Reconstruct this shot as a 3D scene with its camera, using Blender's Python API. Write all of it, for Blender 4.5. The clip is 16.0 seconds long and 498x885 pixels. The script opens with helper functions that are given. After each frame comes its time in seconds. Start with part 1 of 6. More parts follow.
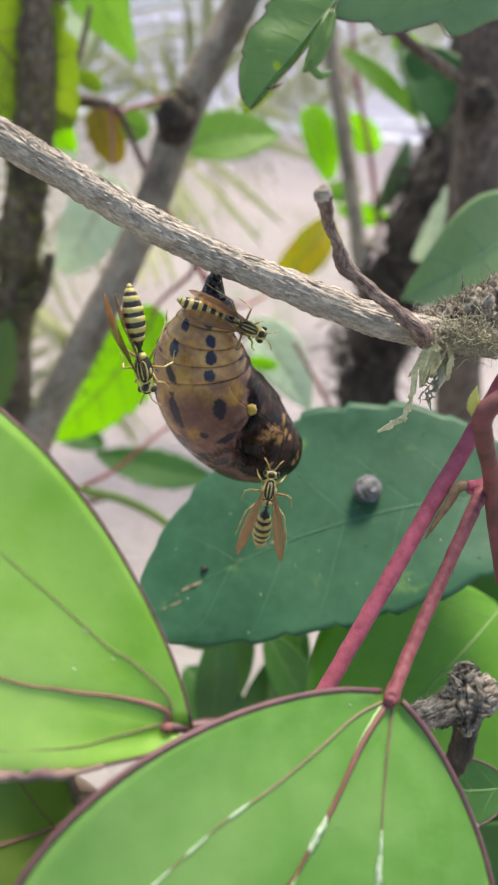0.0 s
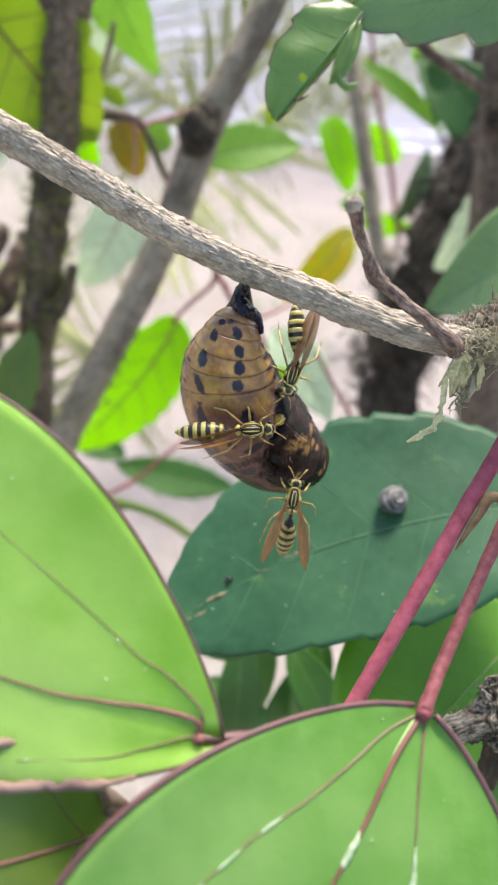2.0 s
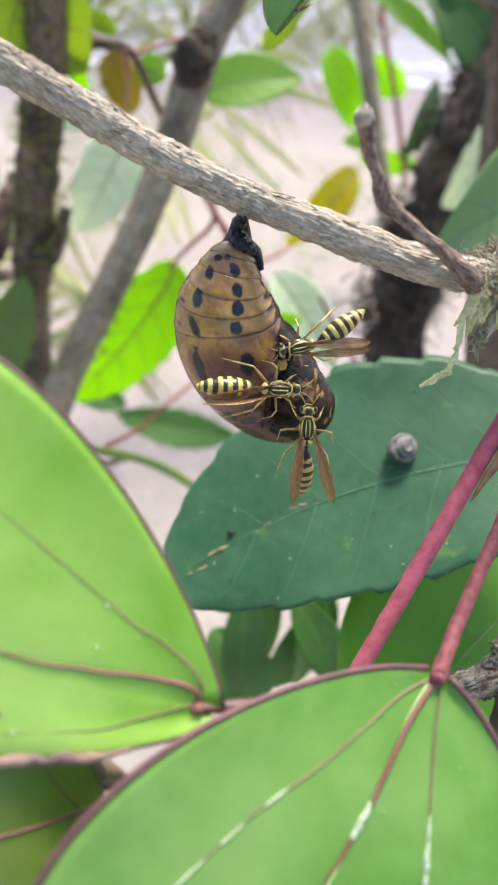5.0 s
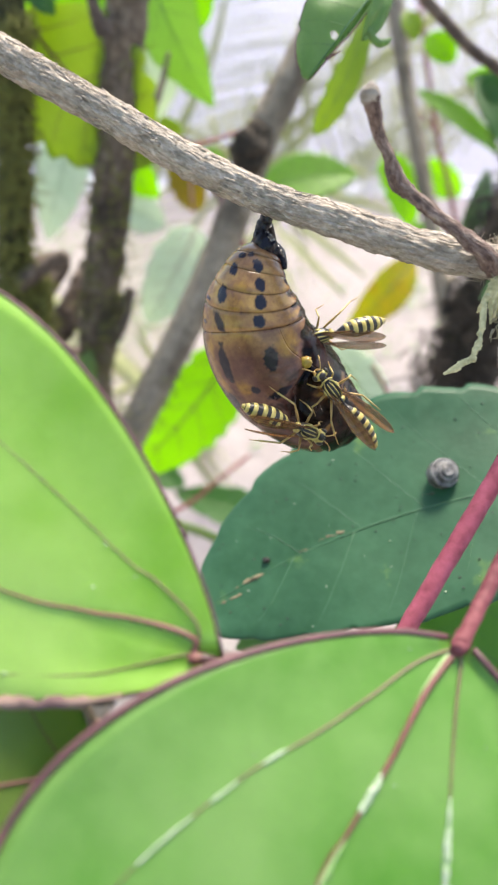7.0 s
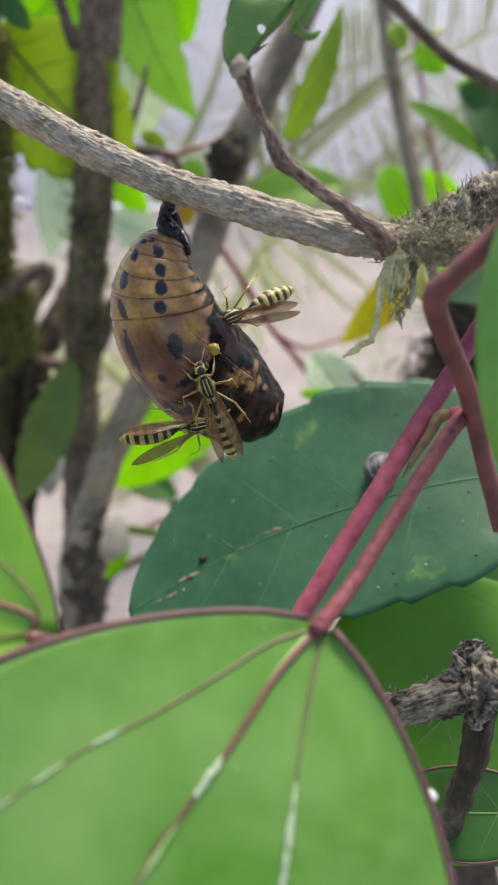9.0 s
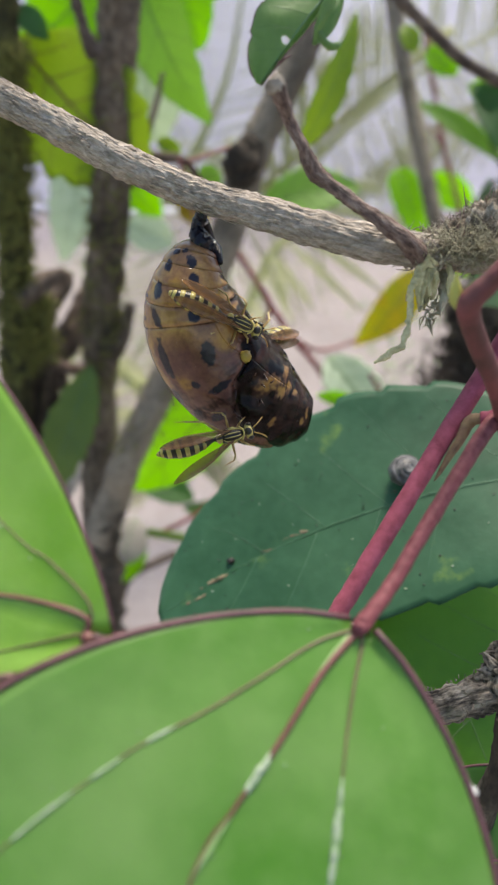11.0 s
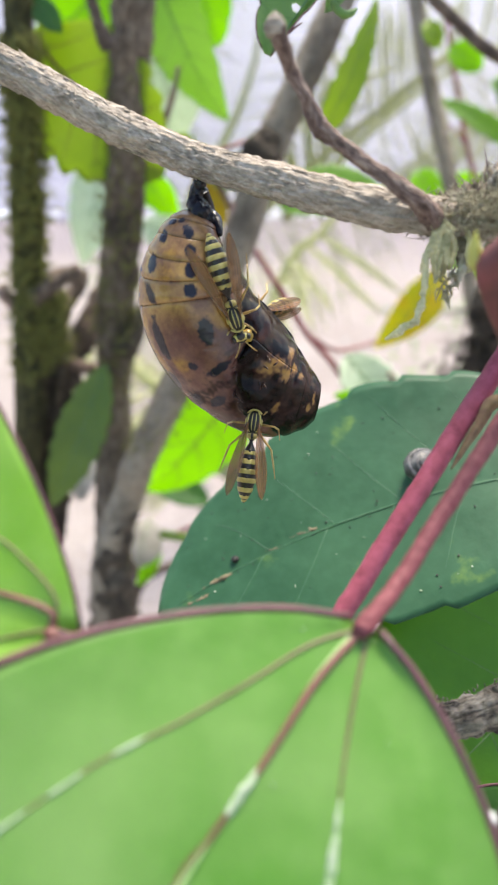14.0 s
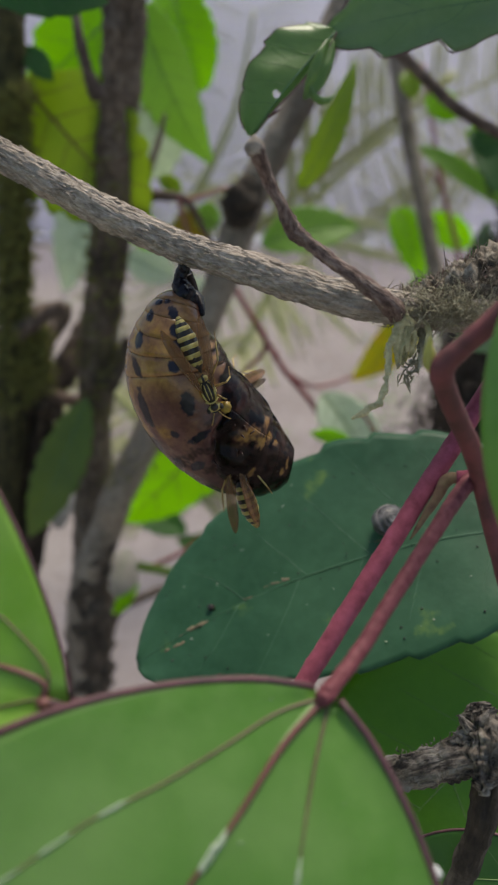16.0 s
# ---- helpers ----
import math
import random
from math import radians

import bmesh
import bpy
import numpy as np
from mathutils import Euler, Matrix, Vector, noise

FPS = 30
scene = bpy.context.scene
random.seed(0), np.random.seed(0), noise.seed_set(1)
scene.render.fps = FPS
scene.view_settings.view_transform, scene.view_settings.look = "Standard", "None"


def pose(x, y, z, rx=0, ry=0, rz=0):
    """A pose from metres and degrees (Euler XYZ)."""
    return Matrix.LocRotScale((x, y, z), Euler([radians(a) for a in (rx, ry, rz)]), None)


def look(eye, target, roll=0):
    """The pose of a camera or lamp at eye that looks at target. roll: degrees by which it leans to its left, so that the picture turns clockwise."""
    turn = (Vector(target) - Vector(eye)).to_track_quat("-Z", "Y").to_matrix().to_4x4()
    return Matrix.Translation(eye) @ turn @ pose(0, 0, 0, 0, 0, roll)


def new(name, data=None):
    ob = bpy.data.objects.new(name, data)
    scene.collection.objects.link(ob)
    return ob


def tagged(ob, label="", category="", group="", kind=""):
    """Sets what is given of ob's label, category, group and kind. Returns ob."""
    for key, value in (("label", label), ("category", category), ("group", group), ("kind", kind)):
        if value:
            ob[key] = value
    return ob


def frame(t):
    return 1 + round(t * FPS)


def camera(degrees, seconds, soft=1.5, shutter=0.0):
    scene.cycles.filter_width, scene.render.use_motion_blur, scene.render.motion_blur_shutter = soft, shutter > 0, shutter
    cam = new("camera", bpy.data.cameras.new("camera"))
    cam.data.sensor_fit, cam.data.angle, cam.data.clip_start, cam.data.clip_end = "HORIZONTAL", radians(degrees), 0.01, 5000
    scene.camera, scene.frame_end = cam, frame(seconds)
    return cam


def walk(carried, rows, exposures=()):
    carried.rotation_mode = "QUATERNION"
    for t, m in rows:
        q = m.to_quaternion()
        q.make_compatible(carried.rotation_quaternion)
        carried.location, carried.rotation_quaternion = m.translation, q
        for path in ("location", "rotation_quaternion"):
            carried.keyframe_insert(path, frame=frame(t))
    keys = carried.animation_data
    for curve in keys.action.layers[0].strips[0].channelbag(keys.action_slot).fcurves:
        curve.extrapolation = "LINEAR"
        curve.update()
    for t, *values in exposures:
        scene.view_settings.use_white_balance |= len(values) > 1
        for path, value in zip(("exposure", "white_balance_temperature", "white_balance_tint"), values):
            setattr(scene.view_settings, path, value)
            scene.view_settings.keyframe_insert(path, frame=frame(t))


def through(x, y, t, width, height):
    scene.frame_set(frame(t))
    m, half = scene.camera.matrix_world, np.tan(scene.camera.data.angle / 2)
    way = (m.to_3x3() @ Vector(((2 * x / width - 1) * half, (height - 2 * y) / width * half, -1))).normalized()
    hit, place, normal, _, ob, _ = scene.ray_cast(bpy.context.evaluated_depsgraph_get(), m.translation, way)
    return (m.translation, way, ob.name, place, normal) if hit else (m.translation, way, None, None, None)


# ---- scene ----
# ---- camera and walk ----
cam = camera(40.0, 16.0, soft=2.2)
cam.data.dof.use_dof = True
cam.data.dof.focus_distance = 0.092
cam.data.dof.aperture_fstop = 30.0
PATH = [
    (0, (-0.01226, -0.08452, 0.04914), (0.16400, 0.62248, -0.63575), 10.11),
    (0.5, (-0.01065, -0.08559, 0.04928), (0.16913, 0.61966, -0.63651), 10.46),
    (1, (-0.01282, -0.08427, 0.04834), (0.14106, 0.62903, -0.63542), 9.06),
    (1.5, (-0.01298, -0.08404, 0.04860), (0.12748, 0.63718, -0.62971), 8.29),
    (2, (-0.01369, -0.08425, 0.04887), (0.13710, 0.63571, -0.62857), 8.75),
    (2.5, (-0.01284, -0.08280, 0.04655), (0.12408, 0.62609, -0.64534), 8.35),
    (3, (-0.00861, -0.07896, 0.04803), (0.13745, 0.61085, -0.66107), 9.14),
    (3.5, (-0.01220, -0.07973, 0.04681), (0.12569, 0.60700, -0.66691), 8.24),
    (3.7, (-0.01385, -0.07948, 0.04682), (0.12068, 0.60457, -0.67010), 7.87),
    (5.8, (-0.01043, -0.08080, 0.04304), (0.13982, 0.58374, -0.68896), 8.70),
    (6, (-0.00980, -0.08168, 0.04335), (0.12579, 0.60140, -0.67429), 7.60),
    (6.5, (-0.00713, -0.08651, 0.03762), (0.08925, 0.63688, -0.64606), 4.68),
    (7, (-0.00662, -0.08976, 0.03409), (0.04309, 0.68553, -0.59555), 2.87),
    (7.5, (0.00207, -0.09055, 0.03457), (0.02882, 0.69491, -0.58376), 2.11),
    (8, (0.00630, -0.09180, 0.03086), (0.02740, 0.69347, -0.58793), 1.35),
    (8.5, (0.00742, -0.09045, 0.03182), (0.03238, 0.70650, -0.57171), 1.60),
    (8.7, (0.00808, -0.09070, 0.03043), (0.03461, 0.70008, -0.58110), 1.48),
    (10.8, (0.00700, -0.09285, 0.03118), (0.03104, 0.70471, -0.57158), 0.60),
    (11, (0.00516, -0.09251, 0.03194), (0.01708, 0.70058, -0.57705), 0.20),
    (11.5, (0.00084, -0.08826, 0.03206), (-0.01819, 0.71268, -0.56638), -1.07),
    (12, (0.00291, -0.08708, 0.02947), (-0.01147, 0.70975, -0.57456), -0.62),
    (12.5, (0.00439, -0.08715, 0.02894), (0.00439, 0.70086, -0.58672), -0.00),
    (13, (0.00545, -0.08870, 0.02515), (-0.02097, 0.70379, -0.58416), -1.32),
    (13.5, (0.00866, -0.08726, 0.02642), (-0.00534, 0.71394, -0.57183), -0.84),
    (14, (0.00782, -0.08842, 0.02552), (-0.01079, 0.71023, -0.57599), -0.75),
    (14.5, (0.00785, -0.08881, 0.02530), (-0.00301, 0.70486, -0.58295), -0.38),
    (15, (0.01098, -0.08986, 0.02608), (0.02002, 0.70895, -0.57543), 0.37),
    (15.5, (0.01028, -0.09115, 0.03255), (0.02564, 0.73866, -0.52528), 1.43),
    (16, (0.00806, -0.09034, 0.03412), (0.02029, 0.72793, -0.54058), 1.46),
]
walk(cam, [(t, look(eye, target, roll)) for t, eye, target, roll in PATH],
     exposures=[(t, e + 1.17, 7350, 10) for t, e in ((0, 0.02), (0.6, 0.02), (1.3, 0.27), (3.7, 0.18), (5.8, 0.34), (7.5, 0.36), (8.0, 0.36), (8.7, -0.12), (10.8, -0.42), (11.5, 0.34), (13.5, 0.42), (14.0, 0.30), (14.5, 0.40), (15.0, 0.32), (15.5, -0.98), (16, -1.05))])

# ---- sky and sun ----
world = bpy.data.worlds.new("sky")
scene.world = world
world.use_nodes = True
wn = world.node_tree.nodes
sky = wn.new("ShaderNodeTexSky")
sky.sky_type, sky.sun_disc = "NISHITA", False
sky.sun_elevation, sky.sun_rotation = radians(58), radians(20)
wn["Background"].inputs["Strength"].default_value = 0.14
world.node_tree.links.new(sky.outputs["Color"], wn["Background"].inputs["Color"])
sun = new("sun", bpy.data.lights.new("sun", "SUN"))
sun.data.energy, sun.data.angle, sun.data.color = 3.0, radians(20), (1.0, 0.96, 0.9)
sun.matrix_world = look((0.4, 1.2, 2.0), (0, 0, 0))


# ---- materials ----
def nodes_of(name):
    m = bpy.data.materials.new(name)
    m.use_nodes = True
    nt = m.node_tree
    return m, nt, nt.nodes, nt.links, nt.nodes["Principled BSDF"]


def ramp(nt, source, stops):
    r = nt.nodes.new("ShaderNodeValToRGB")
    while len(r.color_ramp.elements) < len(stops):
        r.color_ramp.elements.new(0.5)
    for e, (p, c) in zip(r.color_ramp.elements, stops):
        e.position, e.color = p, (*c, 1)
    nt.links.new(source, r.inputs["Fac"])
    return r.outputs["Color"]


def noise_of(nt, scale, detail=4.0, stretch=(1, 1, 1), rough=0.6, grained=False):
    """Noise in the thing's own space, or (grained) in the space of a stem: x along it, y and z across."""
    if grained:
        tc = nt.nodes.new("ShaderNodeAttribute")
        tc.attribute_name = "along"
        start = tc.outputs["Vector"]
    else:
        tc = nt.nodes.new("ShaderNodeTexCoord")
        start = tc.outputs["Object"]
    mp = nt.nodes.new("ShaderNodeMapping")
    mp.inputs["Scale"].default_value = stretch
    n = nt.nodes.new("ShaderNodeTexNoise")
    n.inputs["Scale"].default_value, n.inputs["Detail"].default_value, n.inputs["Roughness"].default_value = scale, detail, rough
    nt.links.new(start, mp.inputs["Vector"])
    nt.links.new(mp.outputs["Vector"], n.inputs["Vector"])
    return n.outputs["Fac"]


def mixed(nt, fac, a, b):
    m = nt.nodes.new("ShaderNodeMix")
    m.data_type = "RGBA"
    for sock, v in ((m.inputs["Factor"], fac), (m.inputs[6], a), (m.inputs[7], b)):
        if isinstance(v, (int, float)):
            sock.default_value = v
        elif isinstance(v, tuple):
            sock.default_value = (*v, 1)
        else:
            nt.links.new(v, sock)
    return m.outputs[2]


def bump(nt, b, height, strength, distance):
    n = nt.nodes.new("ShaderNodeBump")
    n.inputs["Strength"].default_value, n.inputs["Distance"].default_value = strength, distance
    nt.links.new(height, n.inputs["Height"])
    nt.links.new(n.outputs["Normal"], b.inputs["Normal"])
    return n.outputs["Normal"]


def plain(name, a, b=None, rough=0.6, scale=300, metal=0.0, relief=0.3, depth=0.0003, stretch=(1, 1, 1)):
    m, nt, n, l, p = nodes_of(name)
    b = b or tuple(v * 0.7 for v in a)
    f = noise_of(nt, scale, 6, stretch)
    l.new(ramp(nt, f, [(0.3, b), (0.65, a)]), p.inputs["Base Color"])
    p.inputs["Roughness"].default_value, p.inputs["Metallic"].default_value = rough, metal
    bump(nt, p, f, relief, depth)
    return m


def leafy(name, a, b, through, rough=0.45, share=0.45, scale=60, spots=None, spot_at=0.68):
    """A leaf's skin: two greens in large and small patches, light that shines through, a waxy gloss."""
    m, nt, n, l, p = nodes_of(name)
    big, small = noise_of(nt, scale, 3), noise_of(nt, scale * 9, 5)
    col = ramp(nt, big, [(0.35, b), (0.65, a)])
    col = mixed(nt, ramp(nt, small, [(0.4, (0, 0, 0)), (0.75, (0.3, 0.3, 0.3))]), col, tuple(min(1, v * 1.35 + 0.01) for v in a))
    if spots:
        s = noise_of(nt, scale * 2.2, 5)
        col = mixed(nt, ramp(nt, s, [(spot_at - 0.05, (0, 0, 0)), (spot_at + 0.04, (1, 1, 1))]), col, spots)
    l.new(col, p.inputs["Base Color"])
    p.inputs["Roughness"].default_value = rough
    nrm = bump(nt, p, small, 0.25, 0.0003)
    t = n.new("ShaderNodeBsdfTranslucent")
    l.new(mixed(nt, 0.75, col, through), t.inputs["Color"])
    l.new(nrm, t.inputs["Normal"])
    mix = n.new("ShaderNodeMixShader")
    mix.inputs["Fac"].default_value = share
    l.new(p.outputs["BSDF"], mix.inputs[1])
    l.new(t.outputs["BSDF"], mix.inputs[2])
    l.new(mix.outputs["Shader"], n["Material Output"].inputs["Surface"])
    return m


def barky(name, dark, mid, light, scale=160, run=0.25, depth=0.0012, patch_scale=0.22, hard=0.18, patches=0.6, cracks=0.5):
    """Bark: fibres along the stem, darker patches across several of them, and thin cracks."""
    m, nt, n, l, p = nodes_of(name)
    f, g = noise_of(nt, scale, 8, (run, 1, 1), 0.7, True), noise_of(nt, scale * patch_scale, 5, (0.6, 1, 1), 0.6, True)
    c = noise_of(nt, scale * 1.9, 3, (run * 0.35, 1, 1), 0.5, True)
    col = ramp(nt, f, [(0.5 - hard, dark), (0.5, mid), (0.5 + hard * 1.2, light)])
    col = mixed(nt, ramp(nt, g, [(0.45, (0, 0, 0)), (0.7, (patches, patches, patches))]), col, dark)
    col = mixed(nt, ramp(nt, c, [(0.36, (cracks, cracks, cracks)), (0.44, (0, 0, 0))]), col, tuple(v * 0.5 for v in dark))
    l.new(col, p.inputs["Base Color"])
    p.inputs["Roughness"].default_value = 0.9
    tall = n.new("ShaderNodeMath")
    l.new(f, tall.inputs[0])
    l.new(c, tall.inputs[1])
    bump(nt, p, tall.outputs[0], 0.9, depth)
    return m


BARK_PALE = barky("pale_bark", (0.21, 0.17, 0.128), (0.46, 0.385, 0.31), (0.76, 0.67, 0.565), 1500, 0.45, depth=0.0007, hard=0.19, patch_scale=0.22, patches=0.42, cracks=0.3)
BARK_FLECKED = barky("flecked_bark", (0.035, 0.027, 0.021), (0.30, 0.25, 0.195), (0.55, 0.48, 0.39), 900, 0.35, hard=0.11, cracks=0.75)
BARK_BROWN = barky("brown_bark", (0.035, 0.024, 0.018), (0.14, 0.10, 0.075), (0.29, 0.225, 0.175), 380, 0.6, patches=0.7, patch_scale=0.18)
BARK_TWIG = barky("twig_bark", (0.07, 0.042, 0.034), (0.235, 0.155, 0.125), (0.46, 0.365, 0.30), 1500, 0.4, hard=0.14, depth=0.0006, cracks=0.3)
BARK_GREY = barky("grey_bark", (0.08, 0.06, 0.042), (0.29, 0.24, 0.18), (0.44, 0.375, 0.29), 420, 0.7, depth=0.0012, patch_scale=0.16, hard=0.22, patches=0.85, cracks=0.3)
BARK_DARK = barky("dark_mossy_bark", (0.012, 0.009, 0.006), (0.07, 0.052, 0.035), (0.27, 0.22, 0.16), 190, 0.45, depth=0.004, patch_scale=0.35)
BARK_MOSSY = barky("moss_grown_bark", (0.012, 0.011, 0.005), (0.06, 0.055, 0.015), (0.15, 0.14, 0.045), 200, 0.6, depth=0.004, patch_scale=0.35)
BARK_STEM = barky("stem_bark", (0.034, 0.024, 0.016), (0.18, 0.136, 0.098), (0.39, 0.32, 0.25), 380, 0.65, depth=0.0016, patch_scale=0.17, hard=0.2, patches=0.9, cracks=0.5)
FLUSH = barky("pink_stained_bark", (0.12, 0.06, 0.05), (0.30, 0.19, 0.165), (0.42, 0.32, 0.27), 420, 0.7, patches=0.5, patch_scale=0.16, hard=0.22, cracks=0.2)
CLUMP = barky("dead_root_mat", (0.06, 0.044, 0.03), (0.29, 0.24, 0.175), (0.54, 0.48, 0.39), 500, 1.0, hard=0.12)
LICHEN = barky("lichen_crust", (0.20, 0.165, 0.10), (0.50, 0.46, 0.31), (0.72, 0.68, 0.52), 600, 0.5, cracks=0.2)
FLAKE = plain("lichen_flake_skin", (0.68, 0.64, 0.38), (0.36, 0.33, 0.17), 0.9, 900)
MOSS = plain("moss", (0.21, 0.21, 0.05), (0.08, 0.085, 0.022), 0.95, 300)
ROOT = plain("dry_root", (0.05, 0.038, 0.028), (0.018, 0.013, 0.01), 0.9, 300)
LIME = leafy("lime_leaf", (0.24, 0.47, 0.02), (0.16, 0.37, 0.012), (0.58, 0.93, 0.04), share=0.7)
LIME_DIM = leafy("yellow_green_leaf", (0.25, 0.36, 0.04), (0.17, 0.29, 0.025), (0.58, 0.72, 0.12), share=0.62)
FRESH = leafy("fresh_leaf", (0.17, 0.31, 0.065), (0.12, 0.25, 0.04), (0.6, 0.9, 0.24), share=0.55, scale=45)
NEAR = leafy("near_leaf", (0.19, 0.335, 0.095), (0.08, 0.235, 0.025), (0.5, 0.9, 0.2), share=0.33, scale=42, rough=0.36)
# NEAR made brighter: the left leaf's extra light is put into its colour
NEAR_BACKLIT = leafy("near_backlit_leaf", (0.38, 0.57, 0.16), (0.20, 0.44, 0.045), (0.7, 0.98, 0.2), share=0.45, scale=42, rough=0.36)
UNDER = leafy("under_leaf", (0.12, 0.29, 0.025), (0.08, 0.22, 0.016), (0.4, 0.75, 0.12), share=0.4, rough=0.4)
DEEP = leafy("deep_leaf", (0.040, 0.120, 0.062), (0.019, 0.074, 0.035), (0.1, 0.4, 0.1), share=0.15, rough=0.45, scale=45,
             spots=(0.11, 0.21, 0.06), spot_at=0.68)
DEEP.node_tree.nodes["Principled BSDF"].inputs["Specular IOR Level"].default_value = 0.24
MID = leafy("mid_leaf", (0.05, 0.15, 0.03), (0.035, 0.11, 0.02), (0.12, 0.4, 0.04), share=0.35)
SHADE = leafy("shaded_leaf", (0.07, 0.21, 0.03), (0.045, 0.155, 0.02), (0.3, 0.65, 0.1), share=0.28, rough=0.35)
OLIVE = leafy("olive_leaf", (0.14, 0.21, 0.04), (0.09, 0.15, 0.03), (0.4, 0.6, 0.08), share=0.35)
RUSTY = leafy("rust_stained_leaf", (0.27, 0.25, 0.025), (0.20, 0.13, 0.02), (0.6, 0.5, 0.05), share=0.55, scale=40)
YELLOW = leafy("yellowing_leaf", (0.52, 0.38, 0.03), (0.17, 0.32, 0.02), (0.9, 0.85, 0.05), share=0.65, spots=(0.3, 0.1, 0.02), spot_at=0.6)
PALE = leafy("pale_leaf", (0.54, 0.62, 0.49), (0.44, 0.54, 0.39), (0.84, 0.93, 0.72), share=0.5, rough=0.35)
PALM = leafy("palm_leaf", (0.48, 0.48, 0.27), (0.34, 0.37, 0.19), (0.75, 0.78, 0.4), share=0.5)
VEIN_RED = plain("red_vein", (0.20, 0.07, 0.06), (0.11, 0.05, 0.03), 0.5, 200)
VEIN_GREEN = plain("green_vein", (0.16, 0.26, 0.09), (0.10, 0.2, 0.05), 0.5, 200)
VEIN_DULL = plain("dull_vein", (0.20, 0.30, 0.09), (0.12, 0.22, 0.05), 0.5, 300)
VEIN_DIM = plain("brownish_vein", (0.19, 0.15, 0.075), (0.12, 0.085, 0.045), 0.5, 300)
VEIN_DEEP = plain("deep_green_vein", (0.075, 0.18, 0.09), (0.045, 0.14, 0.065), 0.5, 200)
PALE_VEIN = plain("pale_vein_border", (0.30, 0.45, 0.19), (0.22, 0.37, 0.12), 0.5, 200)
EDGE = plain("purple_leaf_edge", (0.13, 0.05, 0.055), (0.06, 0.03, 0.03), 0.5, 300)
PINK = plain("pink_petiole", (0.36, 0.09, 0.135), (0.20, 0.045, 0.065), 0.55, 600, relief=0.15)
PINK.node_tree.nodes["Principled BSDF"].inputs["Specular IOR Level"].default_value = 0.15
PINK_SPECKED = plain("pink_specked_petiole", (0.21, 0.066, 0.075), (0.11, 0.026, 0.032), 0.6, 1100, relief=0.15)
PINK_SPECKED.node_tree.nodes["Principled BSDF"].inputs["Specular IOR Level"].default_value = 0.2
STEM_RED = plain("red_brown_stem", (0.19, 0.05, 0.05), (0.085, 0.03, 0.025), 0.65, 350)
BRACT = plain("bract_skin", (0.24, 0.16, 0.08), (0.13, 0.06, 0.04), 0.7, 700)
BUD = leafy("bud_skin", (0.50, 0.48, 0.14), (0.34, 0.36, 0.10), (0.8, 0.8, 0.3), share=0.3)
RED = plain("red_twig", (0.26, 0.05, 0.05), (0.12, 0.03, 0.03), 0.5, 120)
DRY = plain("dry_leaf_rim", (0.28, 0.19, 0.15), (0.09, 0.04, 0.05), 0.8, 200)
SCALE_WHITE = plain("white_fleck", (0.75, 0.75, 0.72), (0.5, 0.52, 0.48), 0.7, 500)
SCAR = plain("leaf_scar", (0.25, 0.2, 0.12), (0.08, 0.07, 0.04), 0.8, 900)
SCAB = plain("leaf_scab", (0.40, 0.46, 0.35), (0.22, 0.34, 0.16), 0.8, 600, relief=0.6)
BLACK = plain("black_speck", (0.02, 0.018, 0.015), None, 0.6, 500)
SNAIL = plain("snail_shell", (0.19, 0.185, 0.18), (0.022, 0.02, 0.02), 0.45, 700, relief=0.6)


# ---- building helpers ----
def part(name, bm, material, parent=None, label="", smooth=True):
    me = bpy.data.meshes.new(name)
    bm.normal_update()
    bm.to_mesh(me)
    bm.free()
    me.materials.append(material)
    if smooth:
        for f in me.polygons:
            f.use_smooth = True
    ob = new(name, me)
    if parent is not None:
        ob.parent = parent
    if label:
        tagged(ob, label)
    return ob


def thing(name, label, category, group="", kind="", at=(0, 0, 0)):
    ob = new(name)
    ob.location = at
    ob.empty_display_size = 0.005
    return tagged(ob, label, category, group, kind)


def spline(points, n):
    """n points on a smooth curve through the given ones."""
    p = [Vector(q) for q in points]
    p = [p[0] * 2 - p[1]] + p + [p[-1] * 2 - p[-2]]
    out = []
    for i in range(n):
        s = i / (n - 1) * (len(p) - 3)
        k = min(int(s), len(p) - 4)
        u, (a, b, c, d) = s - k, p[k:k + 4]
        out.append(0.5 * (2 * b + (c - a) * u + (2 * a - 5 * b + 4 * c - d) * u * u + (3 * b - 3 * c + d - a) * u ** 3))
    return out


def between(values, s):
    s = s * (len(values) - 1)
    k = min(int(s), len(values) - 2)
    return values[k] + (values[k + 1] - values[k]) * (s - k)


def frames(line):
    """Two crosswise axes for each point of a line, carried along without twist."""
    out, side = [], None
    for i, q in enumerate(line):
        way = (line[min(i + 1, len(line) - 1)] - line[max(i - 1, 0)]).normalized()
        if side is None:
            side = way.orthogonal().normalized()
        side = (side - way * side.dot(way)).normalized()
        out.append((side, way.cross(side)))
    return out


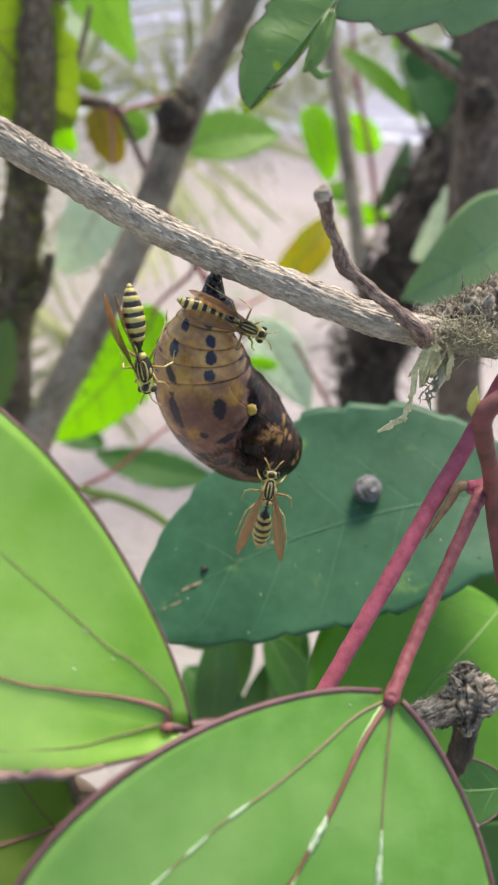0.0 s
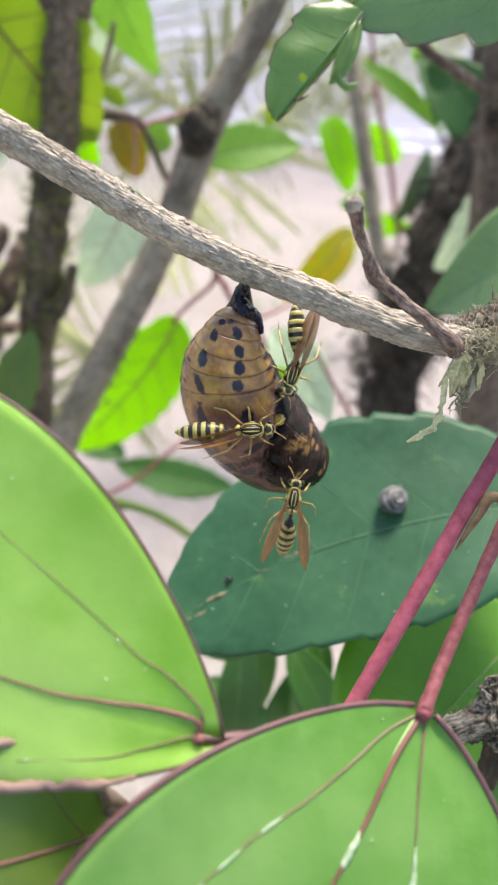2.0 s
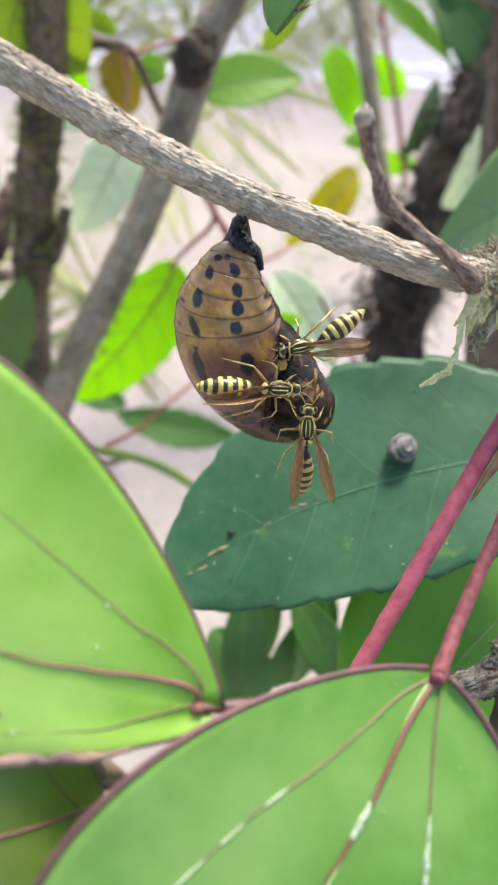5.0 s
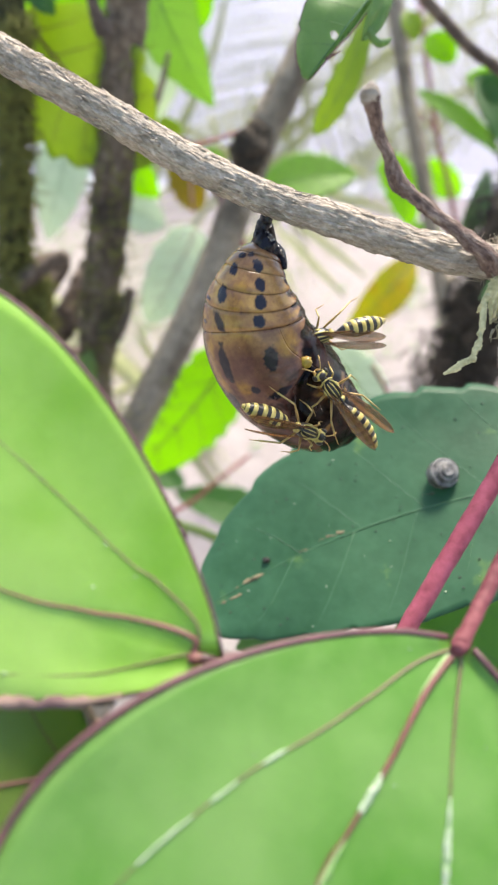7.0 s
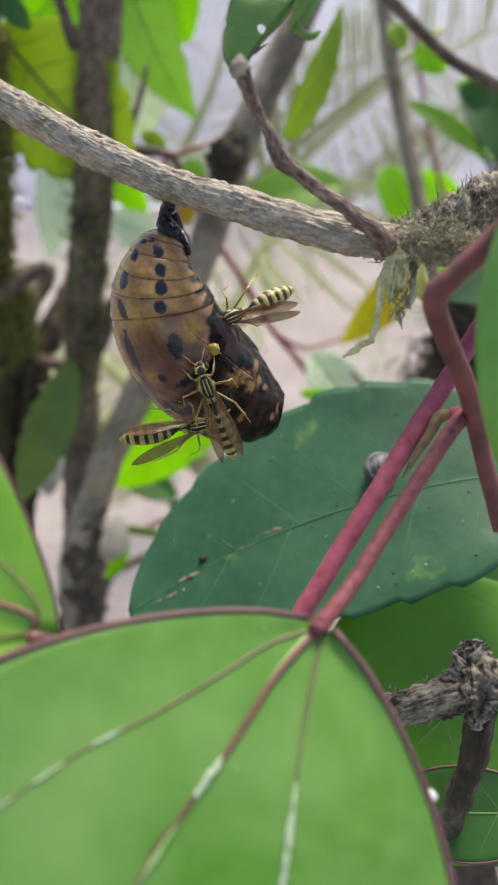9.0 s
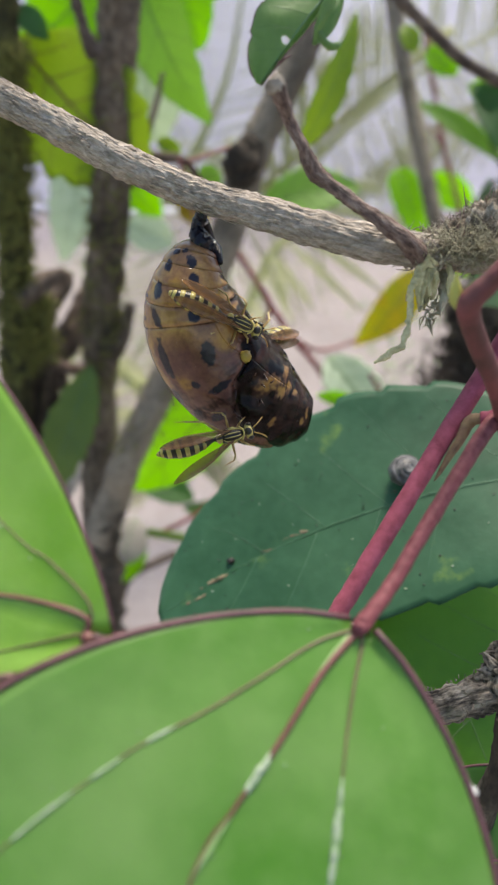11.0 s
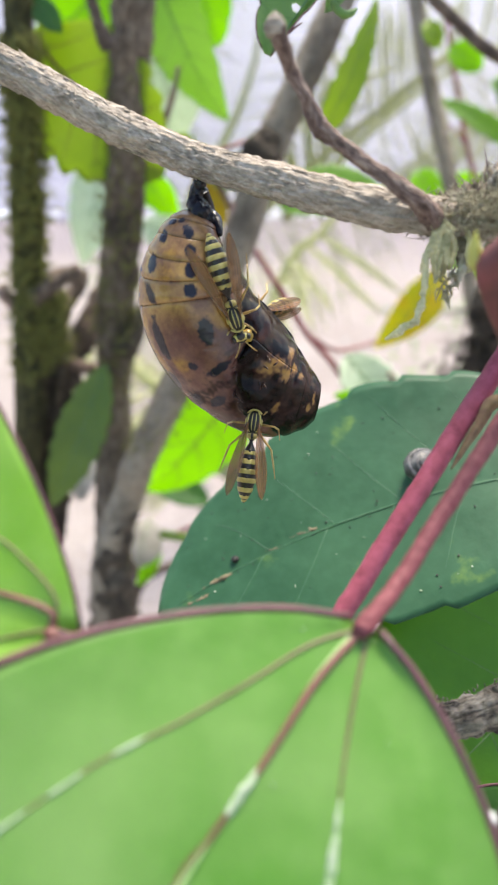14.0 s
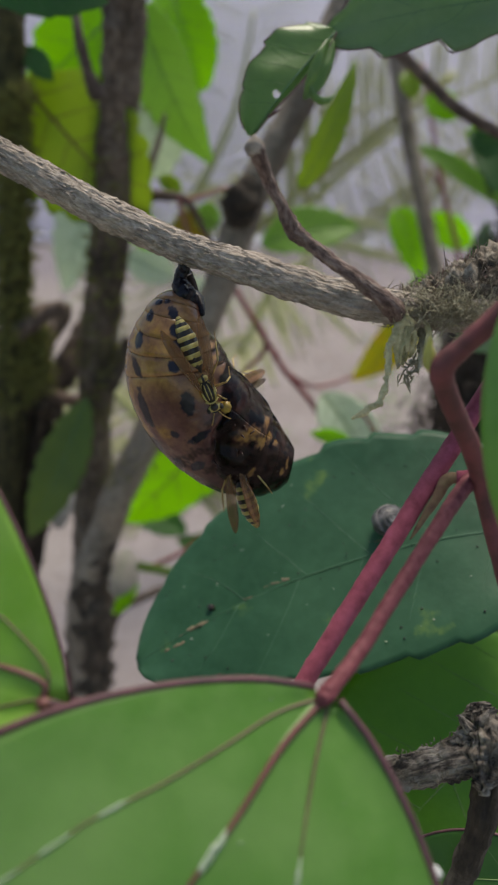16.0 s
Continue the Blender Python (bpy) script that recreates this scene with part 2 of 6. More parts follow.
def tube(points, radii, n=24, segs=10, rough=0.0, grain=200.0, seed=0, bm=None, fine=0.0):
    """A swept round bar through the points, its radius between those given; rough: how uneven, as a share of the radius."""
    bm = bm or bmesh.new()
    along = bm.verts.layers.float_vector.get("along") or bm.verts.layers.float_vector.new("along")
    line = spline(points, n)
    rings = []
    way_done = 0.0
    for i, (q, (a, b)) in enumerate(zip(line, frames(line))):
        r = between(radii, i / (n - 1))
        way_done += (q - line[i - 1]).length if i else 0.0
        ring = []
        for k in range(segs):
            w = 2 * math.pi * k / segs
            way = a * math.cos(w) + b * math.sin(w)
            lump = 1 + rough * noise.noise((q + way * r) * grain + Vector((seed, 0, 0))) + rough * 0.6 * noise.noise((q + way * r) * grain * 3.1)
            grained = Vector((way_done, r * math.cos(w), r * math.sin(w)))
            if fine:
                long = Vector((grained.x * 0.07, grained.y, grained.z)) + Vector((0, 1, -1)) * 0.0004 * noise.noise(grained * 260)
                lump += fine * (1.2 * abs(noise.noise(long * 1500 + Vector((seed, 3, 0)))) + abs(noise.noise(long * 3600)) - 0.45)
                lump += fine * 0.9 * max(0.0, noise.noise(grained * 330 + Vector((0, seed, 5)))) * noise.noise(grained * 1700)
            v = bm.verts.new(q + way * r * lump)
            v[along] = grained + Vector((0.37 * seed, 0, 0))
            ring.append(v)
        rings.append(ring)
    for r0, r1 in zip(rings, rings[1:]):
        for k in range(segs):
            bm.faces.new((r0[k], r0[(k + 1) % segs], r1[(k + 1) % segs], r1[k]))
    for ring, flip in ((rings[0], True), (rings[-1], False)):
        c = bm.verts.new(sum((v.co for v in ring), Vector()) / segs)
        c[along] = ring[0][along]
        for k in range(segs):
            a, b = ring[k], ring[(k + 1) % segs]
            bm.faces.new((b, a, c) if flip else (a, b, c))
    return bm


def ball(at, radii, rough=0.0, grain=200.0, segs=14, rings=9, bm=None, turn=None):
    bm = bm or bmesh.new()
    along = bm.verts.layers.float_vector.get("along") or bm.verts.layers.float_vector.new("along")
    made = bmesh.ops.create_uvsphere(bm, u_segments=segs, v_segments=rings, radius=1)["verts"]
    for v in made:
        k = 1 + rough * noise.noise(v.co * 2.3 + Vector(at) * grain)
        q = Vector((v.co.x * radii[0], v.co.y * radii[1], v.co.z * radii[2])) * k
        v.co = (turn @ q if turn else q) + Vector(at)
        v[along] = v.co
    return bm


class Blade:
    """The surface of a leaf: from base to tip, across by v from -1 (one side) to 1, bent, folded and waved."""

    def __init__(self, base, tip, facing, width, full=0.45, lobe=0.0, fold=0.15, sag=0.1, teeth=0, bite=0.13, left=1.0, right=1.0, wave=0.02, curl=0.0, seed=0, blunt=0.8, bend=0.0):
        self.base = Vector(base)
        self.x = Vector(tip) - self.base
        self.long = self.x.length
        self.x.normalize()
        z = Vector(facing)
        self.z = (z - self.x * z.dot(self.x)).normalized()
        self.y = self.z.cross(self.x)
        self.width, self.full, self.lobe, self.fold, self.sag = width, full, lobe, fold, sag
        self.teeth, self.bite, self.left, self.right, self.wave, self.curl, self.seed = teeth, bite, left, right, wave, curl, seed
        self.blunt, self.bend = blunt, bend

    def half(self, s, v):
        k = math.log(0.5) / math.log(self.full)
        w = math.sin(math.pi * min(max(s, 0.0), 1.0) ** k) ** self.blunt if 0 < s < 1 else 0.0
        w *= self.width / 2 * (self.left if v > 0 else self.right)
        if self.teeth and 0 < s < 1:
            u = s * self.teeth + self.seed * 0.37 + (0.3 if v > 0 else 0)
            saw = u - math.floor(u)
            w *= 1 - self.bite * (1 - saw) ** 1.5 - self.bite * 0.5 * noise.noise(Vector((s * 9, self.seed, v)))
        return w

    def at(self, s, v, lift=0.0):
        w = self.half(s, v)
        y = v * w
        arc = self.bend * self.long * 4 * s * (1 - s)
        x = s * self.long - self.lobe * self.long * v * v * (1 - s) ** 2
        rel = y / (self.width / 2)
        z = self.fold * abs(y) - self.sag * self.long * (2 * s - 1) ** 2 - self.curl * self.width * rel * rel
        z += self.wave * self.width * noise.noise(Vector((s * 3 + self.seed * 5, v * 1.3, self.seed))) * (0.3 + abs(v))
        return self.base + self.x * x + self.y * (y + arc) + self.z * (z + lift + self.sag * self.long)


def grid_skin(bm, at, us, vs, thick, across):
    """A closed thin skin over at(u, v)."""
    top = [[bm.verts.new(at(u, v)) for v in vs] for u in us]
    low = [[bm.verts.new(at(u, v) - across * thick) for v in vs] for u in us]
    nu, nv = len(us), len(vs)
    for i in range(nu - 1):
        for j in range(nv - 1):
            bm.faces.new((top[i][j], top[i + 1][j], top[i + 1][j + 1], top[i][j + 1]))
            bm.faces.new((low[i][j], low[i][j + 1], low[i + 1][j + 1], low[i + 1][j]))
    edge = [(i, 0) for i in range(nu)] + [(nu - 1, j) for j in range(1, nv)] + [(i, nv - 1) for i in range(nu - 2, -1, -1)] + [(0, j) for j in range(nv - 2, 0, -1)]
    for (a, b), (c, d) in zip(edge, edge[1:] + edge[:1]):
        bm.faces.new((top[a][b], low[a][b], low[c][d], top[c][d]))
    return bm


def leaf(label, base, tip, facing, width, skin=FRESH, vein=VEIN_GREEN, name="leaf", ribs=5, rib=0.010, stalk=None, stalk_skin=None, stalk_r=0.0006,
         edge=None, group="", n=26, m=9, fan=None, thick=0.00035, **shape):
    """A leaf with its blade, midrib, side veins and stalk."""
    b = Blade(base, tip, facing, width, **shape)
    ob = thing(name, label, "leaf", group)
    if b.teeth:
        n = max(n, b.teeth * 6)
    us = [i / n for i in range(n + 1)]
    us[0], us[-1] = 0.004, 0.997
    vs = [-1 + 2 * j / (2 * m) for j in range(2 * m + 1)]
    part("blade", grid_skin(bmesh.new(), b.at, us, vs, thick, b.z), skin, ob)
    r = width * rib
    mains = fan or ([(q, 0.0) for q in (0.0, 0.2, 0.4, 0.6, 0.8, 0.98)],)
    for k, track in enumerate(mains):
        size = 1.0 if k == 0 else (0.5 if fan else 0.62)
        part("vein" if k else "midrib", tube([b.at(q, v, r * 0.2 * size) for q, v in track], [r * size, r * size * 0.85, r * size * 0.5, r * 0.15], 70 if fan else 24, 7), VEIN_DIM if fan and k else vein, ob)
        if fan and k == 0:
            part("vein_border", tube([b.at(q, v, -r * 1.5 * size) for q, v in track], [r * 2.0 * size, r * 1.8 * size, r * 1.6 * size, r * 0.6], 70, 10), PALE_VEIN, ob, "pale green border of the vein")
    for k in range(0 if fan else ribs):
        for side in (-1, 1):
            s0 = 0.08 + 0.78 * k / ribs + (0.02 if side > 0 else 0)
            part("vein", tube([b.at(s0 + 0.16 * q, side * 0.9 * q, r * 0.05) for q in (0, 0.33, 0.66, 1.0)], [r * 0.4, r * 0.1], 16, 5), vein, ob)
    if edge:
        for side in (-1, 1):
            part("margin", tube([b.at(s, side, -thick * 0.3) for s in [0.004 + 0.99 * q / 40 for q in range(41)]], [edge[1]] * 2, 82, 6), edge[0], ob)
    if stalk:
        part("petiole", tube(stalk, [stalk_r, stalk_r], 20, 8), stalk_skin or vein, ob)
    return ob, b


# ---- ground, water ----
def sheet(name, x0, x1, y0, y1, nx, ny, height, material):
    bm = bmesh.new()
    rows = []
    for j in range(ny + 1):
        y = y0 + (y1 - y0) * (j / ny) ** 3
        xs = [x0 + (x1 - x0) * (0.5 + 0.5 * (2 * i / nx - 1) ** 3) for i in range(nx + 1)]
        rows.append([bm.verts.new((x, y, height(x, y))) for x in xs])
    for a, b in zip(rows, rows[1:]):
        for i in range(nx):
            bm.faces.new((a[i], a[i + 1], b[i + 1], b[i]))
    return part(name, bm, material)


def sand_material():
    m, nt, n, l, p = nodes_of("damp_sand")
    a, b, c = noise_of(nt, 5, 5), noise_of(nt, 45, 6), noise_of(nt, 1.2, 3)
    col = ramp(nt, a, [(0.3, (0.27, 0.232, 0.222)), (0.7, (0.36, 0.315, 0.305))])
    col = mixed(nt, ramp(nt, b, [(0.35, (0.7, 0.7, 0.7)), (0.55, (0, 0, 0))]), col, (0.25, 0.205, 0.19))
    col = mixed(nt, ramp(nt, c, [(0.5, (0, 0, 0)), (0.75, (0.5, 0.5, 0.5))]), col, (0.27, 0.26, 0.20))
    place, axes = n.new("ShaderNodeTexCoord"), n.new("ShaderNodeSeparateXYZ")
    l.new(place.outputs["Object"], axes.inputs["Vector"])
    shore = n.new("ShaderNodeMath")
    shore.operation = "ADD"
    l.new(axes.outputs["Y"], shore.inputs[0])
    l.new(a, shore.inputs[1])
    wet = n.new("ShaderNodeMapRange")
    wet.inputs["From Min"].default_value, wet.inputs["From Max"].default_value = 3.2, 3.55
    l.new(shore.outputs[0], wet.inputs["Value"])
    col = mixed(nt, wet.outputs["Result"], col, (0.22, 0.19, 0.205))
    l.new(col, p.inputs["Base Color"])
    p.inputs["Roughness"].default_value = 0.92
    bump(nt, p, b, 0.7, 0.02)
    return m


SAND = sand_material()


def ground_height(x, y):
    return -1.12 - 0.02 * max(0.0, y) + 0.012 * noise.noise(Vector((x * 2, y * 2, 0))) - 0.3 * min(1.0, max(0.0, (y - 4.5) / 6))


tagged(sheet("ground", -300, 300, -3, 600, 60, 90, ground_height, SAND), "pale trodden sandy soil sloping down to water", "ground", kind="structure")


def water_material():
    m, nt, n, l, p = nodes_of("grey_water")
    f, g = noise_of(nt, 3.0, 4, (1, 3, 1)), noise_of(nt, 0.7, 3, (1, 4, 1))
    col = ramp(nt, f, [(0.3, (0.15, 0.147, 0.205)), (0.7, (0.20, 0.197, 0.26))])
    l.new(mixed(nt, ramp(nt, g, [(0.4, (0, 0, 0)), (0.7, (0.5, 0.5, 0.5))]), col, (0.24, 0.237, 0.285)), p.inputs["Base Color"])
    p.inputs["Roughness"].default_value, p.inputs["Specular IOR Level"].default_value = 0.5, 0.2
    bump(nt, p, f, 0.5, 0.05)
    return m


WATER = water_material()
SHORE = 3.45
tagged(sheet("water", -300, 300, SHORE, 600, 40, 40, lambda x, y: -1.185, WATER), "calm grey lilac water beyond the shore", "water", kind="structure")

FOAM = plain("foam", (0.85, 0.85, 0.86), (0.6, 0.6, 0.62), 0.7, 40)
rnd = random.Random(5)
bm = bmesh.new()
for k in range(130):
    x, y = rnd.uniform(-4, 5), SHORE + 0.03 + 0.1 * rnd.random() ** 2 + (0.25 if k % 5 == 0 else 0)
    ball((x, y, -1.183), (rnd.uniform(0.03, 0.16), rnd.uniform(0.006, 0.02), 0.006), 0.3, 30, 8, 5, bm)
tagged(part("foam", bm, FOAM), "thin broken line of white foam along the shore", "foam", kind="stuff")

WEED = leafy("weed", (0.12, 0.26, 0.06), (0.08, 0.18, 0.04), (0.25, 0.5, 0.1), share=0.3)
bm = bmesh.new()
for k in range(420):
    cx, cy = rnd.choice([(0.5, 1.9), (0.75, 2.3), (0.1, 2.5), (0.95, 2.0), (-0.3, 2.0), (0.35, 1.45), (-0.6, 2.8), (1.5, 2.7)])
    x, y = cx + rnd.gauss(0, 0.12), cy + rnd.gauss(0, 0.12)
    z, w, turn = ground_height(x, y), rnd.uniform(0.008, 0.02), rnd.uniform(0, 6.28)
    a, b = Vector((math.cos(turn), math.sin(turn), 0)) * w, Vector((-math.sin(turn), math.cos(turn), 0)) * w * 0.4
    q = Vector((x, y, z + 0.004))
    bm.faces.new([bm.verts.new(q - a * 0.2), bm.verts.new(q + a + b + Vector((0, 0, w * 0.6))), bm.verts.new(q + a * 2 + Vector((0, 0, w * 0.8))), bm.verts.new(q + a - b + Vector((0, 0, w * 0.6)))])
tagged(part("ground_weeds", bm, WEED), "small scattered green weeds on the sandy soil", "weeds", kind="stuff")
bm = bmesh.new()
for k in range(260):
    x, y, r = rnd.uniform(-1.5, 2.5), rnd.uniform(0.6, 3.4), rnd.uniform(0.004, 0.016)
    ball((x, y, ground_height(x, y)), (r * 1.3, r, r * 0.6), 0.3, 50, 6, 4, bm)
tagged(part("pebbles", bm, plain("pebble", (0.42, 0.38, 0.36), (0.22, 0.2, 0.19), 0.8, 60)), "small grey pebbles and litter on the soil", "pebbles", kind="stuff")


# ---- palm fronds by the water ----
def frond(label, spine, length, count, droop, lean, skin=PALM, seed=1):
    ob = thing("palm_frond", label, "palm frond", "palm fronds")
    part("rachis", tube(spine, [0.012, 0.008, 0.003], 30, 8), PALM, ob)
    rn = random.Random(seed)
    line = spline(spine, count)
    for i, (q, (a, b)) in enumerate(zip(line, frames(line))):
        way = (line[min(i + 1, count - 1)] - line[max(i - 1, 0)]).normalized()
        s = i / (count - 1)
        for side in (-1, 1):
            out = (Vector(lean) * side + way * 0.55 + Vector((rn.gauss(0, 0.07), rn.gauss(0, 0.07), rn.gauss(0, 0.07)))).normalized()
            ln = length * (0.55 + 0.6 * math.sin(math.pi * min(0.95, s + 0.12))) * rn.uniform(0.85, 1.1)
            flat = out.cross(Vector((0, 0, 1))).normalized()
            bm = bmesh.new()
            rows = []
            for k in range(7):
                u = k / 6
                c = q + out * ln * u - Vector((0, 0, droop * ln * u * u))
                w = 0.0062 * (0.35 + 1.3 * u) * (1 - u) ** 0.6 + 0.0008
                rows.append([bm.verts.new(c + flat * w), bm.verts.new(c - Vector((0, 0, 0.3 * w))), bm.verts.new(c - flat * w), bm.verts.new(c + Vector((0, 0, 0.1 * w)))])
            for r0, r1 in zip(rows, rows[1:]):
                for e in range(4):
                    bm.faces.new((r0[e], r0[(e + 1) % 4], r1[(e + 1) % 4], r1[e]))
            part("leaflet", bm, skin, ob)
    return ob


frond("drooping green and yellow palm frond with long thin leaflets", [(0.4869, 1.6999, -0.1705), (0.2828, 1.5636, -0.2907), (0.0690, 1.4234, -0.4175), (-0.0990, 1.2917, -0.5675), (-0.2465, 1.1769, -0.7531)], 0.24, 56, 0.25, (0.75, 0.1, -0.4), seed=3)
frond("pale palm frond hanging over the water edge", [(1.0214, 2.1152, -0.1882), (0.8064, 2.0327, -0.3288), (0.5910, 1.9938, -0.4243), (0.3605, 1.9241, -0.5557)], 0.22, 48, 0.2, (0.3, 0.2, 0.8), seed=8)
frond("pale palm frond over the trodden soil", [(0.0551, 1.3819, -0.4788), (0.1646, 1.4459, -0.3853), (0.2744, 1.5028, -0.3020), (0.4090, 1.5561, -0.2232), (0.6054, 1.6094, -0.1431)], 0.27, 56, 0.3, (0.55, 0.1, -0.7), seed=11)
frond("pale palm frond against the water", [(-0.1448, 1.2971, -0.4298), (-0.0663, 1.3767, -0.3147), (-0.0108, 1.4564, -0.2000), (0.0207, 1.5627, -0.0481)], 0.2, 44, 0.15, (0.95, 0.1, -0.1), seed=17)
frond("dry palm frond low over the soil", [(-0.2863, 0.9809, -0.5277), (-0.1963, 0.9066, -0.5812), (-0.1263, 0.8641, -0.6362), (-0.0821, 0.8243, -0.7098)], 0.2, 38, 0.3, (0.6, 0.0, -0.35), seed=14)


def palm_fan(label, rachis, leaflets, skin=PALM):
    """A frond seen from below: its rachis and single long folded leaflets, each from foot to tip."""
    ob = thing("palm_frond", label, "palm frond", "palm fronds")
    part("rachis", tube(rachis, [0.009, 0.007, 0.004], 20, 8), skin, ob)
    for foot, tip in leaflets:
        b = Blade(foot, tip, (0.1, -0.8, 0.5), 0.014, full=0.4, fold=0.5, sag=0.03, blunt=0.55, wave=0.0)
        part("leaflet", grid_skin(bmesh.new(), b.at, [0.004 + 0.99 * i / 8 for i in range(9)], [-1, -0.5, 0, 0.5, 1], 0.0005, b.z), skin, ob)
    return ob


palm_fan("yellowish palm frond with stiff spreading leaflets behind the stem", [(0.0054, 0.9768, -0.5309), (0.0602, 1.0560, -0.4351), (0.1158, 1.0822, -0.3936), (0.1803, 1.1403, -0.3169)],
         [((0.0584, 1.0562, -0.4353), (0.1303, 0.9431, -0.4890)), ((0.0881, 1.0658, -0.4177), (0.2068, 0.9272, -0.4854)), ((0.1066, 1.0767, -0.4016), (0.2433, 0.9547, -0.4621)), ((0.1435, 1.1019, -0.3661), (0.3047, 1.0300, -0.3831)), ((0.1665, 1.1288, -0.3323), (0.2648, 1.0934, -0.3430)),
          ((0.0465, 1.0411, -0.4539), (0.0950, 0.9222, -0.5052)), ((0.0236, 1.0076, -0.4944), (0.0667, 0.8906, -0.5451)), ((0.0145, 0.9955, -0.5093), (0.0392, 0.8820, -0.5466)), ((0.0053, 0.9834, -0.5241), (0.0107, 0.8843, -0.5517)), ((0.0602, 1.0593, -0.4317), (0.0866, 0.9550, -0.4882)),
          ((0.0052, 0.9900, -0.5173), (-0.0486, 0.9182, -0.5324)), ((0.0144, 1.0021, -0.5025), (-0.0757, 0.9406, -0.5165))])
palm_fan("dull green palm frond reaching over the water", [(0.1171, 1.4940, -0.4801), (0.0313, 1.5478, -0.4473), (-0.0423, 1.5915, -0.4216), (-0.1403, 1.6468, -0.3904)],
         [((0.0803, 1.5158, -0.4673), (-0.0229, 1.4943, -0.4873)), ((0.0803, 1.5201, -0.4629), (-0.0787, 1.5891, -0.4336)), ((0.0680, 1.5260, -0.4601), (-0.0342, 1.4489, -0.5370)), ((0.0313, 1.5478, -0.4473), (-0.0829, 1.4976, -0.4997)), ((0.0558, 1.5318, -0.4573), (0.0125, 1.6288, -0.3980)), ((0.0926, 1.5100, -0.4701), (0.0456, 1.6466, -0.3711)),
          ((-0.0177, 1.5755, -0.4317), (-0.1036, 1.6293, -0.3988)), ((-0.0055, 1.5696, -0.4345), (-0.0246, 1.6324, -0.3749)), ((-0.0423, 1.5915, -0.4216), (-0.1255, 1.5454, -0.4616)), ((-0.0667, 1.6031, -0.4161), (-0.1620, 1.5840, -0.4315))])

# ---- the branch with its twig and lichen ----
branch = thing("branch", "pale grey brown dead branch with flaking bark", "branch")
part("wood", tube([(-0.0372, 0.0046, 0.0197), (-0.0296, 0.0047, 0.0157), (-0.0203, 0.0029, 0.0115), (-0.0103, 0.0015, 0.0065), (-0.0002, -0.0001, 0.0026), (0.0103, -0.0049, 0.0011), (0.0192, -0.0088, -0.0001), (0.0290, -0.0114, -0.0008), (0.0430, -0.0139, -0.0009)],
                  [0.0021, 0.0021, 0.0020, 0.0021, 0.0020, 0.0021, 0.0022, 0.0021, 0.002], 520, 84, 0.12, 420, fine=0.15), BARK_PALE, branch)
part("twig", tube([(0.0268, -0.0134, -0.0004), (0.0246, -0.0145, 0.0020), (0.0199, -0.0134, 0.0049), (0.0159, -0.0123, 0.0074), (0.0137, -0.0116, 0.0090), (0.0124, -0.0118, 0.0114), (0.0107, -0.0114, 0.0142), (0.0091, -0.0127, 0.018)], [0.0013, 0.0011, 0.0008, 0.0008, 0.0011, 0.0007, 0.0007, 0.0009], 110, 16, 0.25, 700), BARK_TWIG, branch, "dark brown broken side twig")
part("twig_stump", ball((0.0090, -0.0127, 0.0180), (0.001, 0.001, 0.0011), 0.4, 600), BARK_PALE, branch, "pale broken twig end")
rnd = random.Random(12)
line = spline([(-0.0372, 0.0046, 0.0197), (-0.0296, 0.0047, 0.0157), (-0.0203, 0.0029, 0.0115), (-0.0103, 0.0015, 0.0065), (-0.0002, -0.0001, 0.0026), (0.0103, -0.0049, 0.0011), (0.0192, -0.0088, -0.0001), (0.0290, -0.0114, -0.0008)], 400)
cross = frames(line)
bm = bmesh.new()
flaked = bm.verts.layers.float_vector.new("along")
for k in range(800):
    i = rnd.randrange(4, 396)
    w, (a, b) = rnd.uniform(0, 6.28), cross[i]
    out = a * math.cos(w) + b * math.sin(w)
    way = ((line[i + 2] - line[i - 2]).normalized() + a * rnd.gauss(0, 0.12) + b * rnd.gauss(0, 0.12)).normalized()
    q = line[i] + out * 0.00205
    side = way.cross(out).normalized()
    ln, wd, up = rnd.uniform(0.0003, 0.0013), rnd.uniform(0.00005, 0.0002), rnd.uniform(0.0, 0.00012)
    v = [bm.verts.new(q - way * ln - side * wd * rnd.random()), bm.verts.new(q - way * ln * rnd.uniform(0.5, 1) + side * wd), bm.verts.new(q + way * ln + side * wd * rnd.random() + out * up), bm.verts.new(q + way * ln * rnd.uniform(0.5, 1) - side * wd + out * up)]
    t = [bm.verts.new(u.co + out * 0.00006) for u in v]
    for u in v + t:
        u[flaked] = u.co
    bm.faces.new(t)
    for e in range(4):
        bm.faces.new((v[e], v[(e + 1) % 4], t[(e + 1) % 4], t[e]))
tagged(part("bark_flake", bm, BARK_PALE, branch), kind="stuff")


